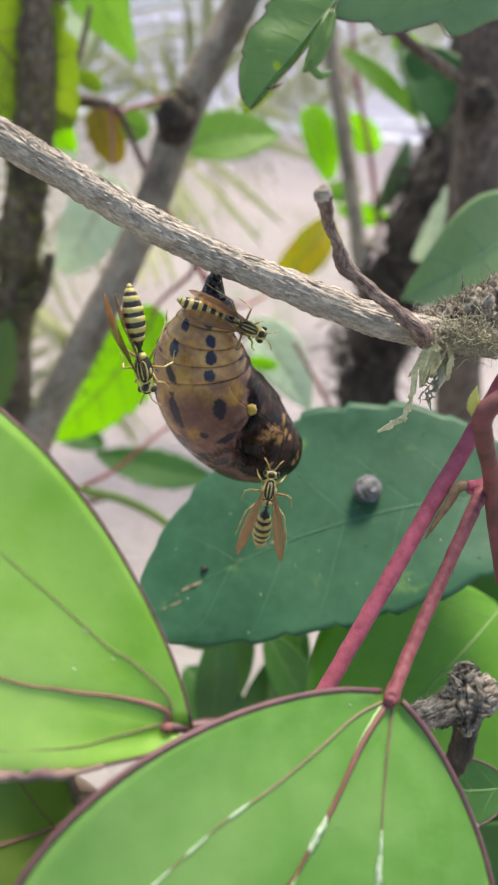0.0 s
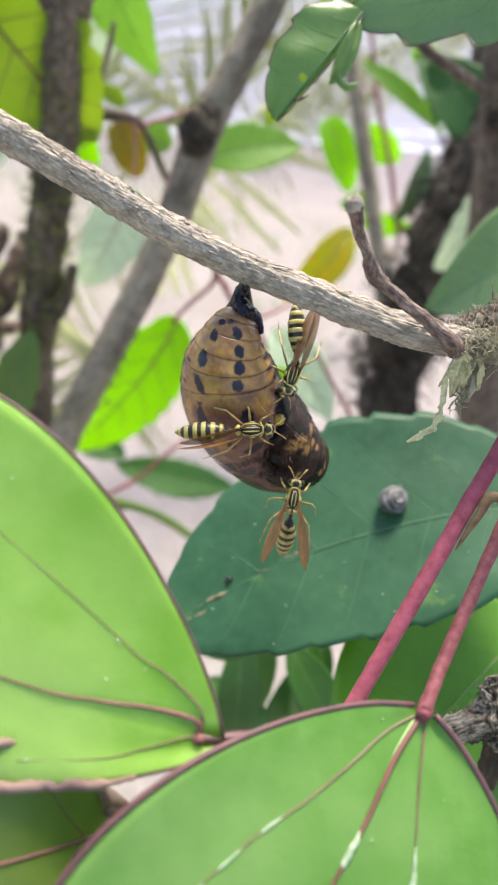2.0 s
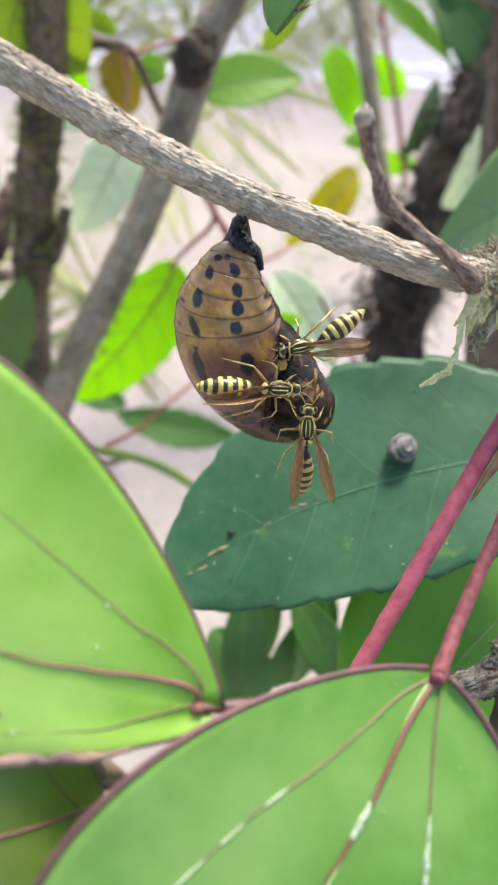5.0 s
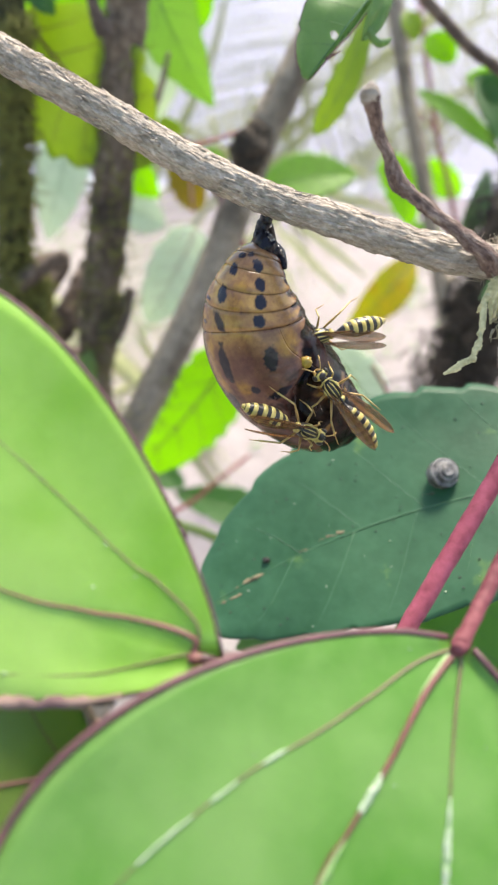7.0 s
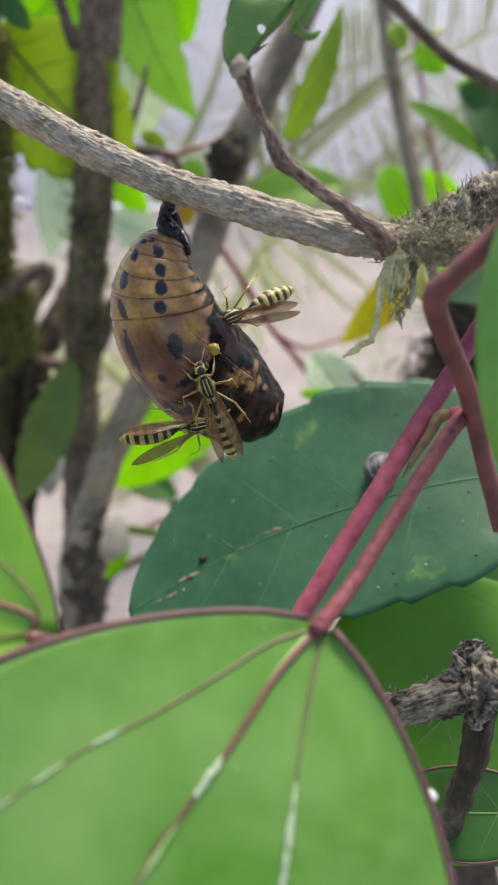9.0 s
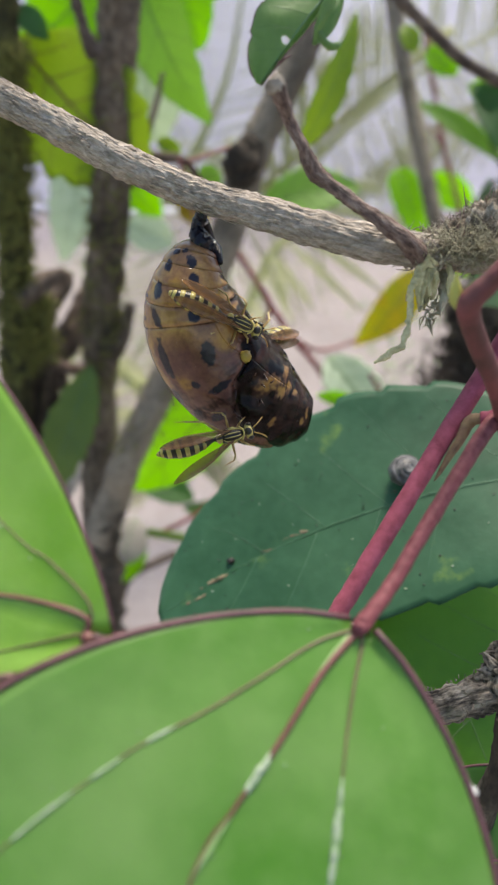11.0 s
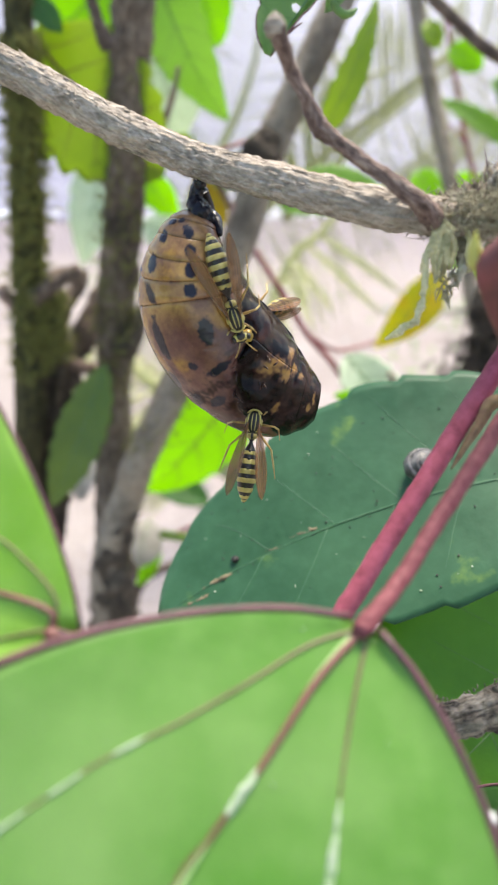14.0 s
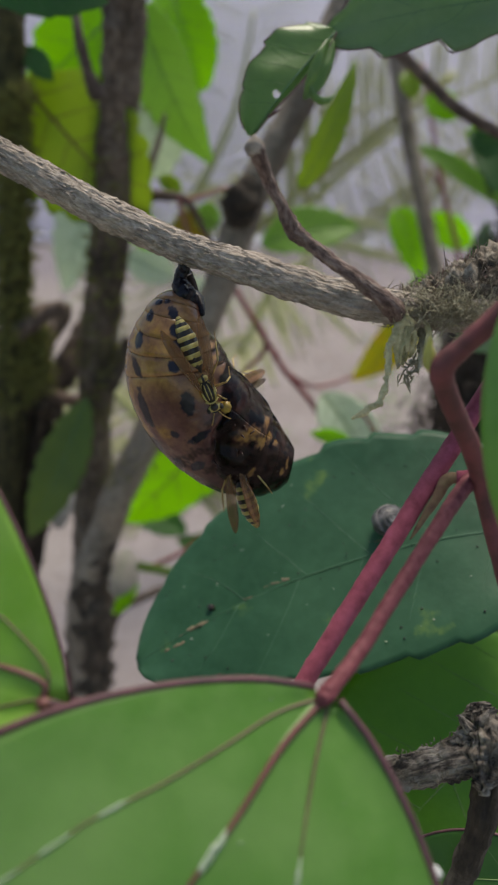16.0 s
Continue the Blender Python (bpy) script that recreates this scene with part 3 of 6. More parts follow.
def tangle(name, centres, count, length, radius, material, parent, seed, spread=1.0, drop=0.0, around=0.0, curl=0.7):
    """Many short curled fibres round a line, as one mesh."""
    rn = random.Random(seed)
    bm = bmesh.new()
    pts = spline(centres, 60)
    for k in range(count):
        q = rn.choice(pts) + Vector((rn.gauss(0, 1), rn.gauss(0, 1), rn.gauss(0, 1))) * length * 0.4 * spread
        if around:
            w = rn.uniform(0, 2 * math.pi)
            q += Vector((math.cos(w), math.sin(w), 0)) * around
        d = Vector((rn.gauss(0, 1), rn.gauss(0, 1), rn.gauss(0, 1) - drop)).normalized()
        e = (d + Vector((rn.gauss(0, curl), rn.gauss(0, curl), rn.gauss(0, curl)))).normalized()
        ln = length * rn.uniform(0.5, 1.3)
        tube([q, q + d * ln * 0.5, q + (d + e) * ln * 0.5, q + (d * 0.6 + e) * ln * 0.9], [radius, radius * 0.8, radius * 0.3], 7, 4, 0, 1, 0, bm)
    return tagged(part(name, bm, material, parent), kind="stuff")


clump = thing("lichen_clump", "shaggy clump of grey lichen and dead roots on the branch", "lichen")
part("crust", tube([(0.0270, -0.0083, -0.0025), (0.0304, -0.0089, -0.0016), (0.0344, -0.0090, 0.0001), (0.0386, -0.0076, 0.0022), (0.0457, -0.0059, 0.0047)], [0.0014, 0.0024, 0.0029, 0.0028, 0.0033], 120, 30, 0.6, 600, 3, fine=0.3), CLUMP, clump)
tangle("fibre", [(0.0275, -0.0090, -0.0018), (0.0327, -0.0101, 0.0002), (0.0376, -0.0087, 0.0023), (0.0439, -0.0073, 0.0044)], 2400, 0.0017, 0.00008, CLUMP, clump, 4, 0.9, 0, 0.0023, 1.5)
tangle("fibre", [(0.0316, -0.0094, -0.0005), (0.0379, -0.0076, 0.0022), (0.0443, -0.0059, 0.0047)], 900, 0.0018, 0.00009, BARK_TWIG, clump, 9, 0.9, 0, 0.0024, 1.5)
part("hanging_strand", tube([(0.0283, -0.0140, -0.0006), (0.0263, -0.0150, -0.0034), (0.0259, -0.0168, -0.0068), (0.0254, -0.0181, -0.0096), (0.0238, -0.0186, -0.0110), (0.0218, -0.0189, -0.0121)], [0.0008, 0.0005, 0.00035, 0.0004, 0.00045, 0.0004, 0.00015], 120, 12, 0.9, 1300), FLAKE, clump, "thin hanging strip of pale lichen")
rnd = random.Random(61)
for k in range(16):
    foot = Vector((0.0268 + 0.0042 * rnd.random(), -0.0146 + 0.0012 * rnd.random(), -0.0006 - 0.0012 * rnd.random()))
    end = foot + Vector((rnd.gauss(-0.0003, 0.0007), rnd.gauss(-0.0009, 0.0004), -0.0012 - 0.0042 * rnd.random()))
    b = Blade(foot, end, (rnd.gauss(0, 0.4), -0.8, 0.4), rnd.uniform(0.0005, 0.0012), full=0.5, fold=0.4, sag=0.1, wave=0.5, teeth=5, bite=0.35, blunt=0.5, seed=k)
    part("lichen_flake", grid_skin(bmesh.new(), b.at, [0.02 + 0.96 * i / 14 for i in range(15)], [-1, -0.5, 0, 0.5, 1], 0.0001, b.z), FLAKE, clump)
part("hanging_strand", tube([(0.0308, -0.0120, -0.0025), (0.0304, -0.0147, -0.0046), (0.0296, -0.0163, -0.0069)], [0.0010, 0.0007, 0.0002], 50, 10, 0.8, 900), LICHEN, clump, "thin hanging strip of pale lichen")
tangle("fibre", [(0.0291, -0.0128, 0.0003), (0.0320, -0.0129, 0.0008), (0.0362, -0.0137, 0.0008), (0.0318, -0.0134, -0.0012)], 700, 0.0022, 0.00007, LICHEN, clump, 25, 0.7, 0, 0.0018, 1.5)
tangle("fibre", [(0.0289, -0.0122, -0.0028), (0.0294, -0.0151, -0.0052), (0.0284, -0.0167, -0.0075)], 70, 0.0013, 0.00013, LICHEN, clump, 6, 1.0, 0.8)

# ---- near leaves and their red stalks ----
SHRUB = "leaves of the shrub"
# the three main veins of the two large leaves: along the blade, across it
BIG_VEINS = (((0.004, 0.0), (0.02, -0.12), (0.097, -0.156), (0.209, -0.146), (0.316, -0.166), (0.42, -0.18), (0.8, -0.15)),
             ((0.004, 0.0), (0.014, -0.33), (0.06, -0.41), (0.141, -0.42), (0.221, -0.467), (0.30, -0.54), (0.396, -0.60), (0.476, -0.658), (0.6, -0.75)),
             ((0.004, 0.0), (0.02, 0.17), (0.081, 0.135), (0.145, 0.156), (0.205, 0.186), (0.281, 0.226), (0.4, 0.28), (0.5, 0.32)))
LEFT_VEINS = (((0.008, -0.3), (0.02, -0.55), (0.049, -0.31), (0.101, -0.146), (0.161, -0.055), (0.3, 0.0), (0.8, 0.0)),
              ((0.006, -0.4), (0.033, -0.72), (0.093, -0.568), (0.133, -0.498), (0.25, -0.5), (0.4, -0.55)),
              ((0.004, 0.0), (0.016, 0.05), (0.085, 0.58), (0.141, 0.70), (0.25, 0.75)))
big, big_blade = leaf("large glossy green leaf with purple margin and red veins", (0.016, -0.0535, -0.0197), (-0.0091, -0.097, -0.0452), (0.146, -0.562, 0.814), 0.0485, NEAR, VEIN_RED, fan=BIG_VEINS,
     full=0.508, lobe=0.013, fold=0.02, sag=0.04, blunt=0.675, left=0.95, right=1.166, bend=-0.007, edge=(EDGE, 0.00034), n=60, m=16, rib=0.0075, group=SHRUB)
left, left_blade = leaf("large bright green leaf with purple margin and red veins", (-0.0081, -0.0558, -0.0174), (-0.0689, -0.033, -0.0096), (-0.159, -0.671, 0.724), 0.0479, NEAR_BACKLIT, VEIN_RED, fan=LEFT_VEINS,
     full=0.517, lobe=0.038, fold=0.04, sag=0.03, left=0.5, right=1.064, blunt=0.754, bend=0.007, edge=(EDGE, 0.00018), n=60, m=16, rib=0.0062, group=SHRUB)
for a, b, r, skin in (((0.215, -0.147), (0.30, -0.163), 0.00036, SCAB), ((0.30, -0.163), (0.42, -0.18), 0.0002, PALE_VEIN), ((0.212, 0.19), (0.36, 0.26), 0.00034, SCAB), ((0.36, 0.26), (0.48, 0.312), 0.0003, SCAB),
                      ((0.255, -0.503), (0.295, -0.535), 0.00016, SCAB), ((0.325, -0.556), (0.37, -0.583), 0.00014, SCAB), ((0.39, -0.597), (0.476, -0.658), 0.00017, SCAB)):
    line = [big_blade.at(a[0] + (b[0] - a[0]) * q, a[1] + (b[1] - a[1]) * q, 0.00006) for q in (0, 0.33, 0.66, 1.0)]
    part("scab", tube(line, [r * 0.3, r * 0.85, r, r * 0.9, r * 0.3], 40, 9, 0.45, 1500), skin, big, "whitish dry scab along the vein")
part("dry_rim", tube([left_blade.at(0.1 + 0.4 * q / 10, 1.0, 0.0004 * math.sin(q * 1.9)) for q in range(11)], [0.0002, 0.0007, 0.0004, 0.0008, 0.0003], 60, 8, 0.6, 700), DRY, left, "curled dry brown rim")
rnd = random.Random(31)
for ob, b, s1 in ((big, big_blade, 0.4), (left, left_blade, 0.4)):
    for k in range(7):
        q = b.at(rnd.uniform(0.04, s1), rnd.uniform(-0.8, 0.8), 0.0001)
        part("fleck", ball(q, (rnd.uniform(0.00006, 0.00016),) * 2 + (0.00005,), 0.3, 900, 8, 5), SCAB, ob)
part("scab", ball((0.0250, -0.0639, -0.0286), (0.0007, 0.0006, 0.0005), 0.3, 900), SCALE_WHITE, big, "round white spot on the margin")

leaf("dull olive leaf with a curled dry brown rim", (-0.0166, -0.0601, -0.0274), (-0.0460, -0.0637, -0.0281), (0.1, -0.6, 0.79), 0.022, OLIVE, VEIN_RED, ribs=3, full=0.35, fold=0.1, blunt=0.6, edge=(DRY, 0.0005), group=SHRUB)
leaf("dry curled brown scrap of leaf", (-0.0236, -0.0566, -0.0254), (-0.0142, -0.0586, -0.0269), (0.1, -0.5, 0.8), 0.0035, DRY, DRY, ribs=1, full=0.5, fold=0.5, curl=0.6, group=SHRUB, n=14, m=5)

stalk = thing("leaf_stalk", "pink red leaf stalk with fine pale specks", "stalk", "leaf stalks")
part("petiole", tube([(0.016, -0.0535, -0.0192), (0.0198, -0.0481, -0.0198), (0.0239, -0.0425, -0.0181), (0.0284, -0.0364, -0.0163), (0.0325, -0.0309, -0.0147), (0.0349, -0.0278, -0.0146)], [0.00078, 0.00078, 0.0008, 0.00083, 0.0009, 0.001], 70, 18, 0.1, 700), PINK_SPECKED, stalk)
part("node", tube([(0.0155, -0.0541, -0.0190), (0.0161, -0.0533, -0.0193), (0.0170, -0.0520, -0.0196)], [0.0006, 0.00085, 0.0008], 12, 12, 0.15, 500), PINK_SPECKED, stalk, "swollen foot of the stalk")
stalk = thing("leaf_stalk", "pink red leaf stalk running down behind the leaf", "stalk", "leaf stalks")
part("petiole", tube([(0.0096, -0.0496, -0.0386), (0.0122, -0.0466, -0.0361), (0.0166, -0.0414, -0.0318), (0.0213, -0.0360, -0.0272), (0.0257, -0.0309, -0.0231), (0.0292, -0.0267, -0.0199), (0.0335, -0.0218, -0.0159), (0.0391, -0.0153, -0.0107), (0.0452, -0.0082, -0.0049)], [0.0011, 0.00112, 0.00112, 0.00115, 0.00115, 0.00117, 0.0012, 0.0012], 90, 18, 0.08, 700), PINK, stalk)
part("node", tube([(0.0088, -0.0505, -0.0393), (0.0098, -0.0494, -0.0384), (0.0109, -0.0481, -0.0373)], [0.0008, 0.0013, 0.0011], 12, 12, 0.15, 500), PINK, stalk, "swollen foot of the stalk")
stalk = thing("leaf_stalk", "thin purple brown leaf stalk behind the margin", "stalk", "leaf stalks")
part("petiole", tube([(-0.0081, -0.0558, -0.0174), (-0.0029, -0.0555, -0.0183), (0.0018, -0.0540, -0.0225), (0.0062, -0.0516, -0.0300), (0.0101, -0.0493, -0.0378)], [0.0005, 0.0007, 0.00075, 0.0009, 0.001], 40, 12, 0.08, 500), EDGE, stalk)
part("node", ball((-0.0081, -0.0558, -0.0174), (0.0007, 0.0006, 0.0006), 0.2, 500), VEIN_RED, stalk)
stalk = thing("red_stem", "reddish brown stem bent at a node", "stem", "leaf stalks")
part("shoot", tube([(0.0369, -0.0281, 0.0125), (0.0332, -0.0289, 0.0070), (0.0302, -0.0295, 0.0037), (0.0283, -0.0298, 0.0014), (0.0289, -0.0297, -0.0012), (0.0312, -0.0294, -0.0053), (0.0336, -0.0291, -0.0094), (0.0358, -0.0290, -0.0144), (0.0373, -0.0308, -0.0187), (0.0400, -0.0345, -0.0262)], [0.0012, 0.00115, 0.0011, 0.00125, 0.00115, 0.0011, 0.0011, 0.0011, 0.001, 0.001], 110, 18, 0.08, 400), STEM_RED, stalk)
part("shoot", tube([(0.0340, -0.0258, -0.0160), (0.0358, -0.0262, -0.0156), (0.0385, -0.0252, -0.0144), (0.0420, -0.0240, -0.0131), (0.0470, -0.0222, -0.0112)], [0.0009, 0.00125, 0.0012, 0.00125, 0.0014], 40, 16, 0.1, 400), PINK, stalk, "pink side shoot")
part("bract", tube([(0.0348, -0.0260, -0.0157), (0.0331, -0.0252, -0.0166), (0.0318, -0.0266, -0.0184), (0.0300, -0.0283, -0.0208), (0.0287, -0.0296, -0.0224)], [0.0006, 0.00075, 0.0006, 0.0004, 0.0001], 30, 12, 0.2, 500), BRACT, stalk, "tapered greenish brown bract")
part("bud", tube([(0.0279, -0.0295, 0.0000), (0.0272, -0.0290, 0.0012), (0.0269, -0.0287, 0.0024), (0.0268, -0.0284, 0.0039)], [0.0003, 0.0008, 0.0006, 0.00005], 24, 12, 0.12), BUD, stalk, "small pointed yellow green bud")
leaf("pale green leaf close to the lens", (0.0360, -0.0303, 0.0186), (0.0345, -0.0448, -0.0119), (-0.5, -0.6, 0.5), 0.009, NEAR, VEIN_GREEN, ribs=3, full=0.5, group=SHRUB)

# ---- dark leaf with the snail ----
dark, dark_blade = leaf("broad dark green leaf with pale blotches and a scarred midrib", (0.0614, -0.0027, -0.0438), (-0.0104, -0.0111, -0.0715), (-0.309, -0.315, 0.897), 0.0479, DEEP, VEIN_DEEP, ribs=5, rib=0.0042,
     full=0.408, lobe=0.074, fold=0.03, sag=0.02, teeth=9, bite=0.06, blunt=0.54, left=0.84, right=1.08, bend=-0.065, n=60, m=16, group=SHRUB)
for a, b, r, v in ((0.79, 0.90, 0.0005, 0.0), (0.58, 0.67, 0.0005, -0.04), (0.68, 0.73, 0.0002, -0.02), (0.36, 0.40, 0.0002, -0.1), (0.86, 0.95, 0.0004, 0.14)):
    part("scar", tube([dark_blade.at(a + (b - a) * q, v + 0.012 * math.sin(9 * q), -0.00028 * r / 0.0005) for q in (0, 0.3, 0.6, 1)], [0.0001, r, r * 0.7, 0.0001], 40, 8, 0.9, 900), SCAR, dark, "dry brown scar on the midrib")
part("speck", ball(dark_blade.at(0.79, -0.11, 0.0003), (0.0007, 0.0006, 0.0005), 0.5, 900), BLACK, dark, "black dropping")
rnd = random.Random(77)
for k in range(85):
    q = dark_blade.at(rnd.uniform(0.15, 0.92), rnd.uniform(-0.85, 0.85), 0.00015)
    part("speck", ball(q, (rnd.uniform(0.00006, 0.00026), rnd.uniform(0.00006, 0.0002), 0.00009), 0.4, 900, 7, 5), BLACK if k % 5 else SCAB, dark)

snail = thing("snail", "small grey and black round snail shell on the dark leaf", "snail")
c = dark_blade.at(0.33, -0.185, 0.0019)
tilt = Euler((radians(35), 0, radians(20))).to_matrix()
part("shell", ball(c, (0.0031, 0.0027, 0.0024), 0.06, 500, 24, 16, None, tilt), SNAIL, snail)
for turn, (r, h) in enumerate(((0.0024, 0.0010), (0.0015, 0.0017), (0.0008, 0.0021))):
    part("whorl", tube([c + tilt @ Vector((math.cos(w) * r * 1.15, math.sin(w) * r, h)) for w in [q * 0.68 + turn for q in range(9)]], [0.0003, 0.0005, 0.0003], 30, 7, 0.2, 600), SNAIL, snail)
part("lip", tube([c + tilt @ Vector((math.cos(w) * 0.0029, math.sin(w) * 0.0025, 0.0004)) for w in (3.4, 3.9, 4.4, 4.9, 5.4)], [0.0002, 0.0003, 0.0002], 16, 6, 0.3, 700), BLACK, snail, "dark lip of the shell")

leaf("broad green leaf with a pale midrib under the dark leaf", (0.0685, -0.0107, -0.0715), (0.0278, -0.0390, -0.0904), (-0.1155, -0.7120, 0.9044), 0.048, UNDER, VEIN_DULL, rib=0.005, thick=0.00012, ribs=5, full=0.52, blunt=0.55, fold=-0.06, wave=0.04, bend=-0.03, group=SHRUB)
leaf("dark green leaf deep in the shrub", (0.0525, -0.0483, -0.0677), (0.0308, -0.0449, -0.0737), (0.1, -0.5, 0.86), 0.012, MID, VEIN_GREEN, ribs=4, full=0.5, blunt=0.5, group=SHRUB, edge=(EDGE, 0.0002))
leaf("green leaf deep in the shrub", (0.0310, -0.0301, -0.0944), (0.0574, -0.0266, -0.0889), (0.1, -0.5, 0.86), 0.02, SHADE, VEIN_GREEN, ribs=4, full=0.5, blunt=0.5, group=SHRUB)
leaf("dark green leaf deep in the shrub", (0.0763, 0.0129, -0.0844), (0.0437, 0.0020, -0.1006), (0.1, -0.4, 0.86), 0.03, MID, VEIN_GREEN, ribs=4, full=0.5, group=SHRUB)
for base, tip, w in (((0.0130, 0.0156, -0.1193), (0.0121, -0.0008, -0.1510), 0.013), ((0.0059, 0.0163, -0.1423), (0.0211, -0.0033, -0.1586), 0.02), ((0.0252, 0.0103, -0.1143), (0.0403, -0.0075, -0.1361), 0.012), ((0.0409, 0.0202, -0.1292), (0.0227, 0.0056, -0.1636), 0.016), ((0.0157, 0.0036, -0.0944), (-0.0014, 0.0046, -0.1052), 0.010), ((0.0540, 0.0216, -0.1390), (0.0427, 0.0024, -0.1764), 0.02)):
    leaf("narrow dark green leaf low in the shrub", base, tip, (0.15, -0.75, 0.6), w, MID, VEIN_GREEN, ribs=4, full=0.45, fold=0.12, group=SHRUB)

for base, tip, w in (((0.0190, 0.0230, -0.1180), (0.0170, 0.0060, -0.1560), 0.011), ((0.0330, 0.0180, -0.1210), (0.0300, 0.0020, -0.1540), 0.010), ((0.0470, 0.0150, -0.1150), (0.0440, -0.0020, -0.1480), 0.012)):
    leaf("narrow green leaf with a pale midrib low in the shrub", base, tip, (0.3, -0.7, 0.6), w, SHADE, VEIN_GREEN, ribs=6, full=0.4, fold=0.25, wave=0.06, group=SHRUB)

for base, tip, w in (((0.0873, -0.0081, -0.0735), (0.0679, -0.0030, -0.0952), 0.03), ((0.0873, -0.0281, -0.1087), (0.0648, -0.0302, -0.1313), 0.028), ((0.0865, -0.0473, -0.1142), (0.0633, -0.0470, -0.1344), 0.03), ((0.0619, 0.0019, -0.1209), (0.0894, -0.0125, -0.1359), 0.026), ((0.0727, -0.0241, -0.1111), (0.0418, -0.0169, -0.1102), 0.03)):
    leaf("dark green leaf in the shaded shrub", base, tip, (0.0, -0.7, 0.7), w, MID, VEIN_DEEP, ribs=4, full=0.45, fold=0.1, group=SHRUB)

low = thing("branch", "dead lichened branch end with a broken knob", "branch")
part("wood", tube([(0.0200, -0.0447, -0.0516), (0.0286, -0.0440, -0.0493), (0.0337, -0.0430, -0.0483), (0.0381, -0.0423, -0.0475), (0.0445, -0.0406, -0.0473)], [0.0021, 0.0021, 0.0021, 0.0024, 0.0024], 160, 36, 0.2, 450, 4, fine=0.3), BARK_FLECKED, low)
part("knob", tube([(0.0389, -0.0375, -0.0432), (0.0391, -0.0390, -0.0442), (0.0391, -0.0415, -0.0459), (0.0390, -0.0440, -0.0478), (0.0389, -0.0462, -0.0496)], [0.0009, 0.0021, 0.0027, 0.0022, 0.0006], 90, 36, 0.55, 600, 2, fine=0.6), BARK_FLECKED, low, "rough dark broken knob")
for way in ((-0.0022, 0.0010, 0.0022), (-0.0016, -0.0004, -0.0034), (0.0004, 0.0012, 0.0028), (0.0016, 0.0002, -0.0036), (-0.0026, 0.0002, 0.0006)):
    foot = Vector((0.0389, -0.0412, -0.0456)) + Vector(way) * 0.55
    part("splinter", tube([foot, foot + Vector(way) * 0.45, foot + Vector(way) * 0.85 + Vector((0.0002, 0, 0))], [0.0009, 0.0006, 0.0001], 16, 9, 0.5, 900), BARK_FLECKED, low, "splintered wood")
part("side_branch", tube([(0.0405, -0.0432, -0.0500), (0.0398, -0.0465, -0.0560), (0.0392, -0.0480, -0.0650), (0.0385, -0.0490, -0.0761)], [0.002, 0.0018, 0.0018, 0.0018], 30, 12, 0.2, 400), BARK_DARK, low)
tangle("fibre", [(0.0286, -0.0440, -0.0480), (0.0337, -0.0430, -0.0470), (0.0385, -0.0410, -0.0455)], 120, 0.0008, 0.0001, CLUMP, low, 21, 1.0, 0, 0.0019)

# ---- damaged leaf above the branch ----
DULL = leafy("dull_leaf", (0.19, 0.28, 0.14), (0.14, 0.235, 0.09), (0.35, 0.6, 0.2), share=0.35, rough=0.6)
GNAWED = leafy("gnawed_leaf", (0.18, 0.28, 0.11), (0.12, 0.22, 0.06), (0.42, 0.68, 0.18), share=0.42, rough=0.32, scale=90)
leaf("broad dull green leaf above the branch", (0.0800, 0.0625, 0.0305), (0.0225, 0.0575, 0.0232), (0.0, -0.85, 0.45), 0.0170, DULL, VEIN_DEEP, ribs=5, rib=0.006, teeth=5, bite=0.30, full=0.55, blunt=0.42, wave=0.10, seed=1, edge=(EDGE, 0.00012), group=SHRUB)


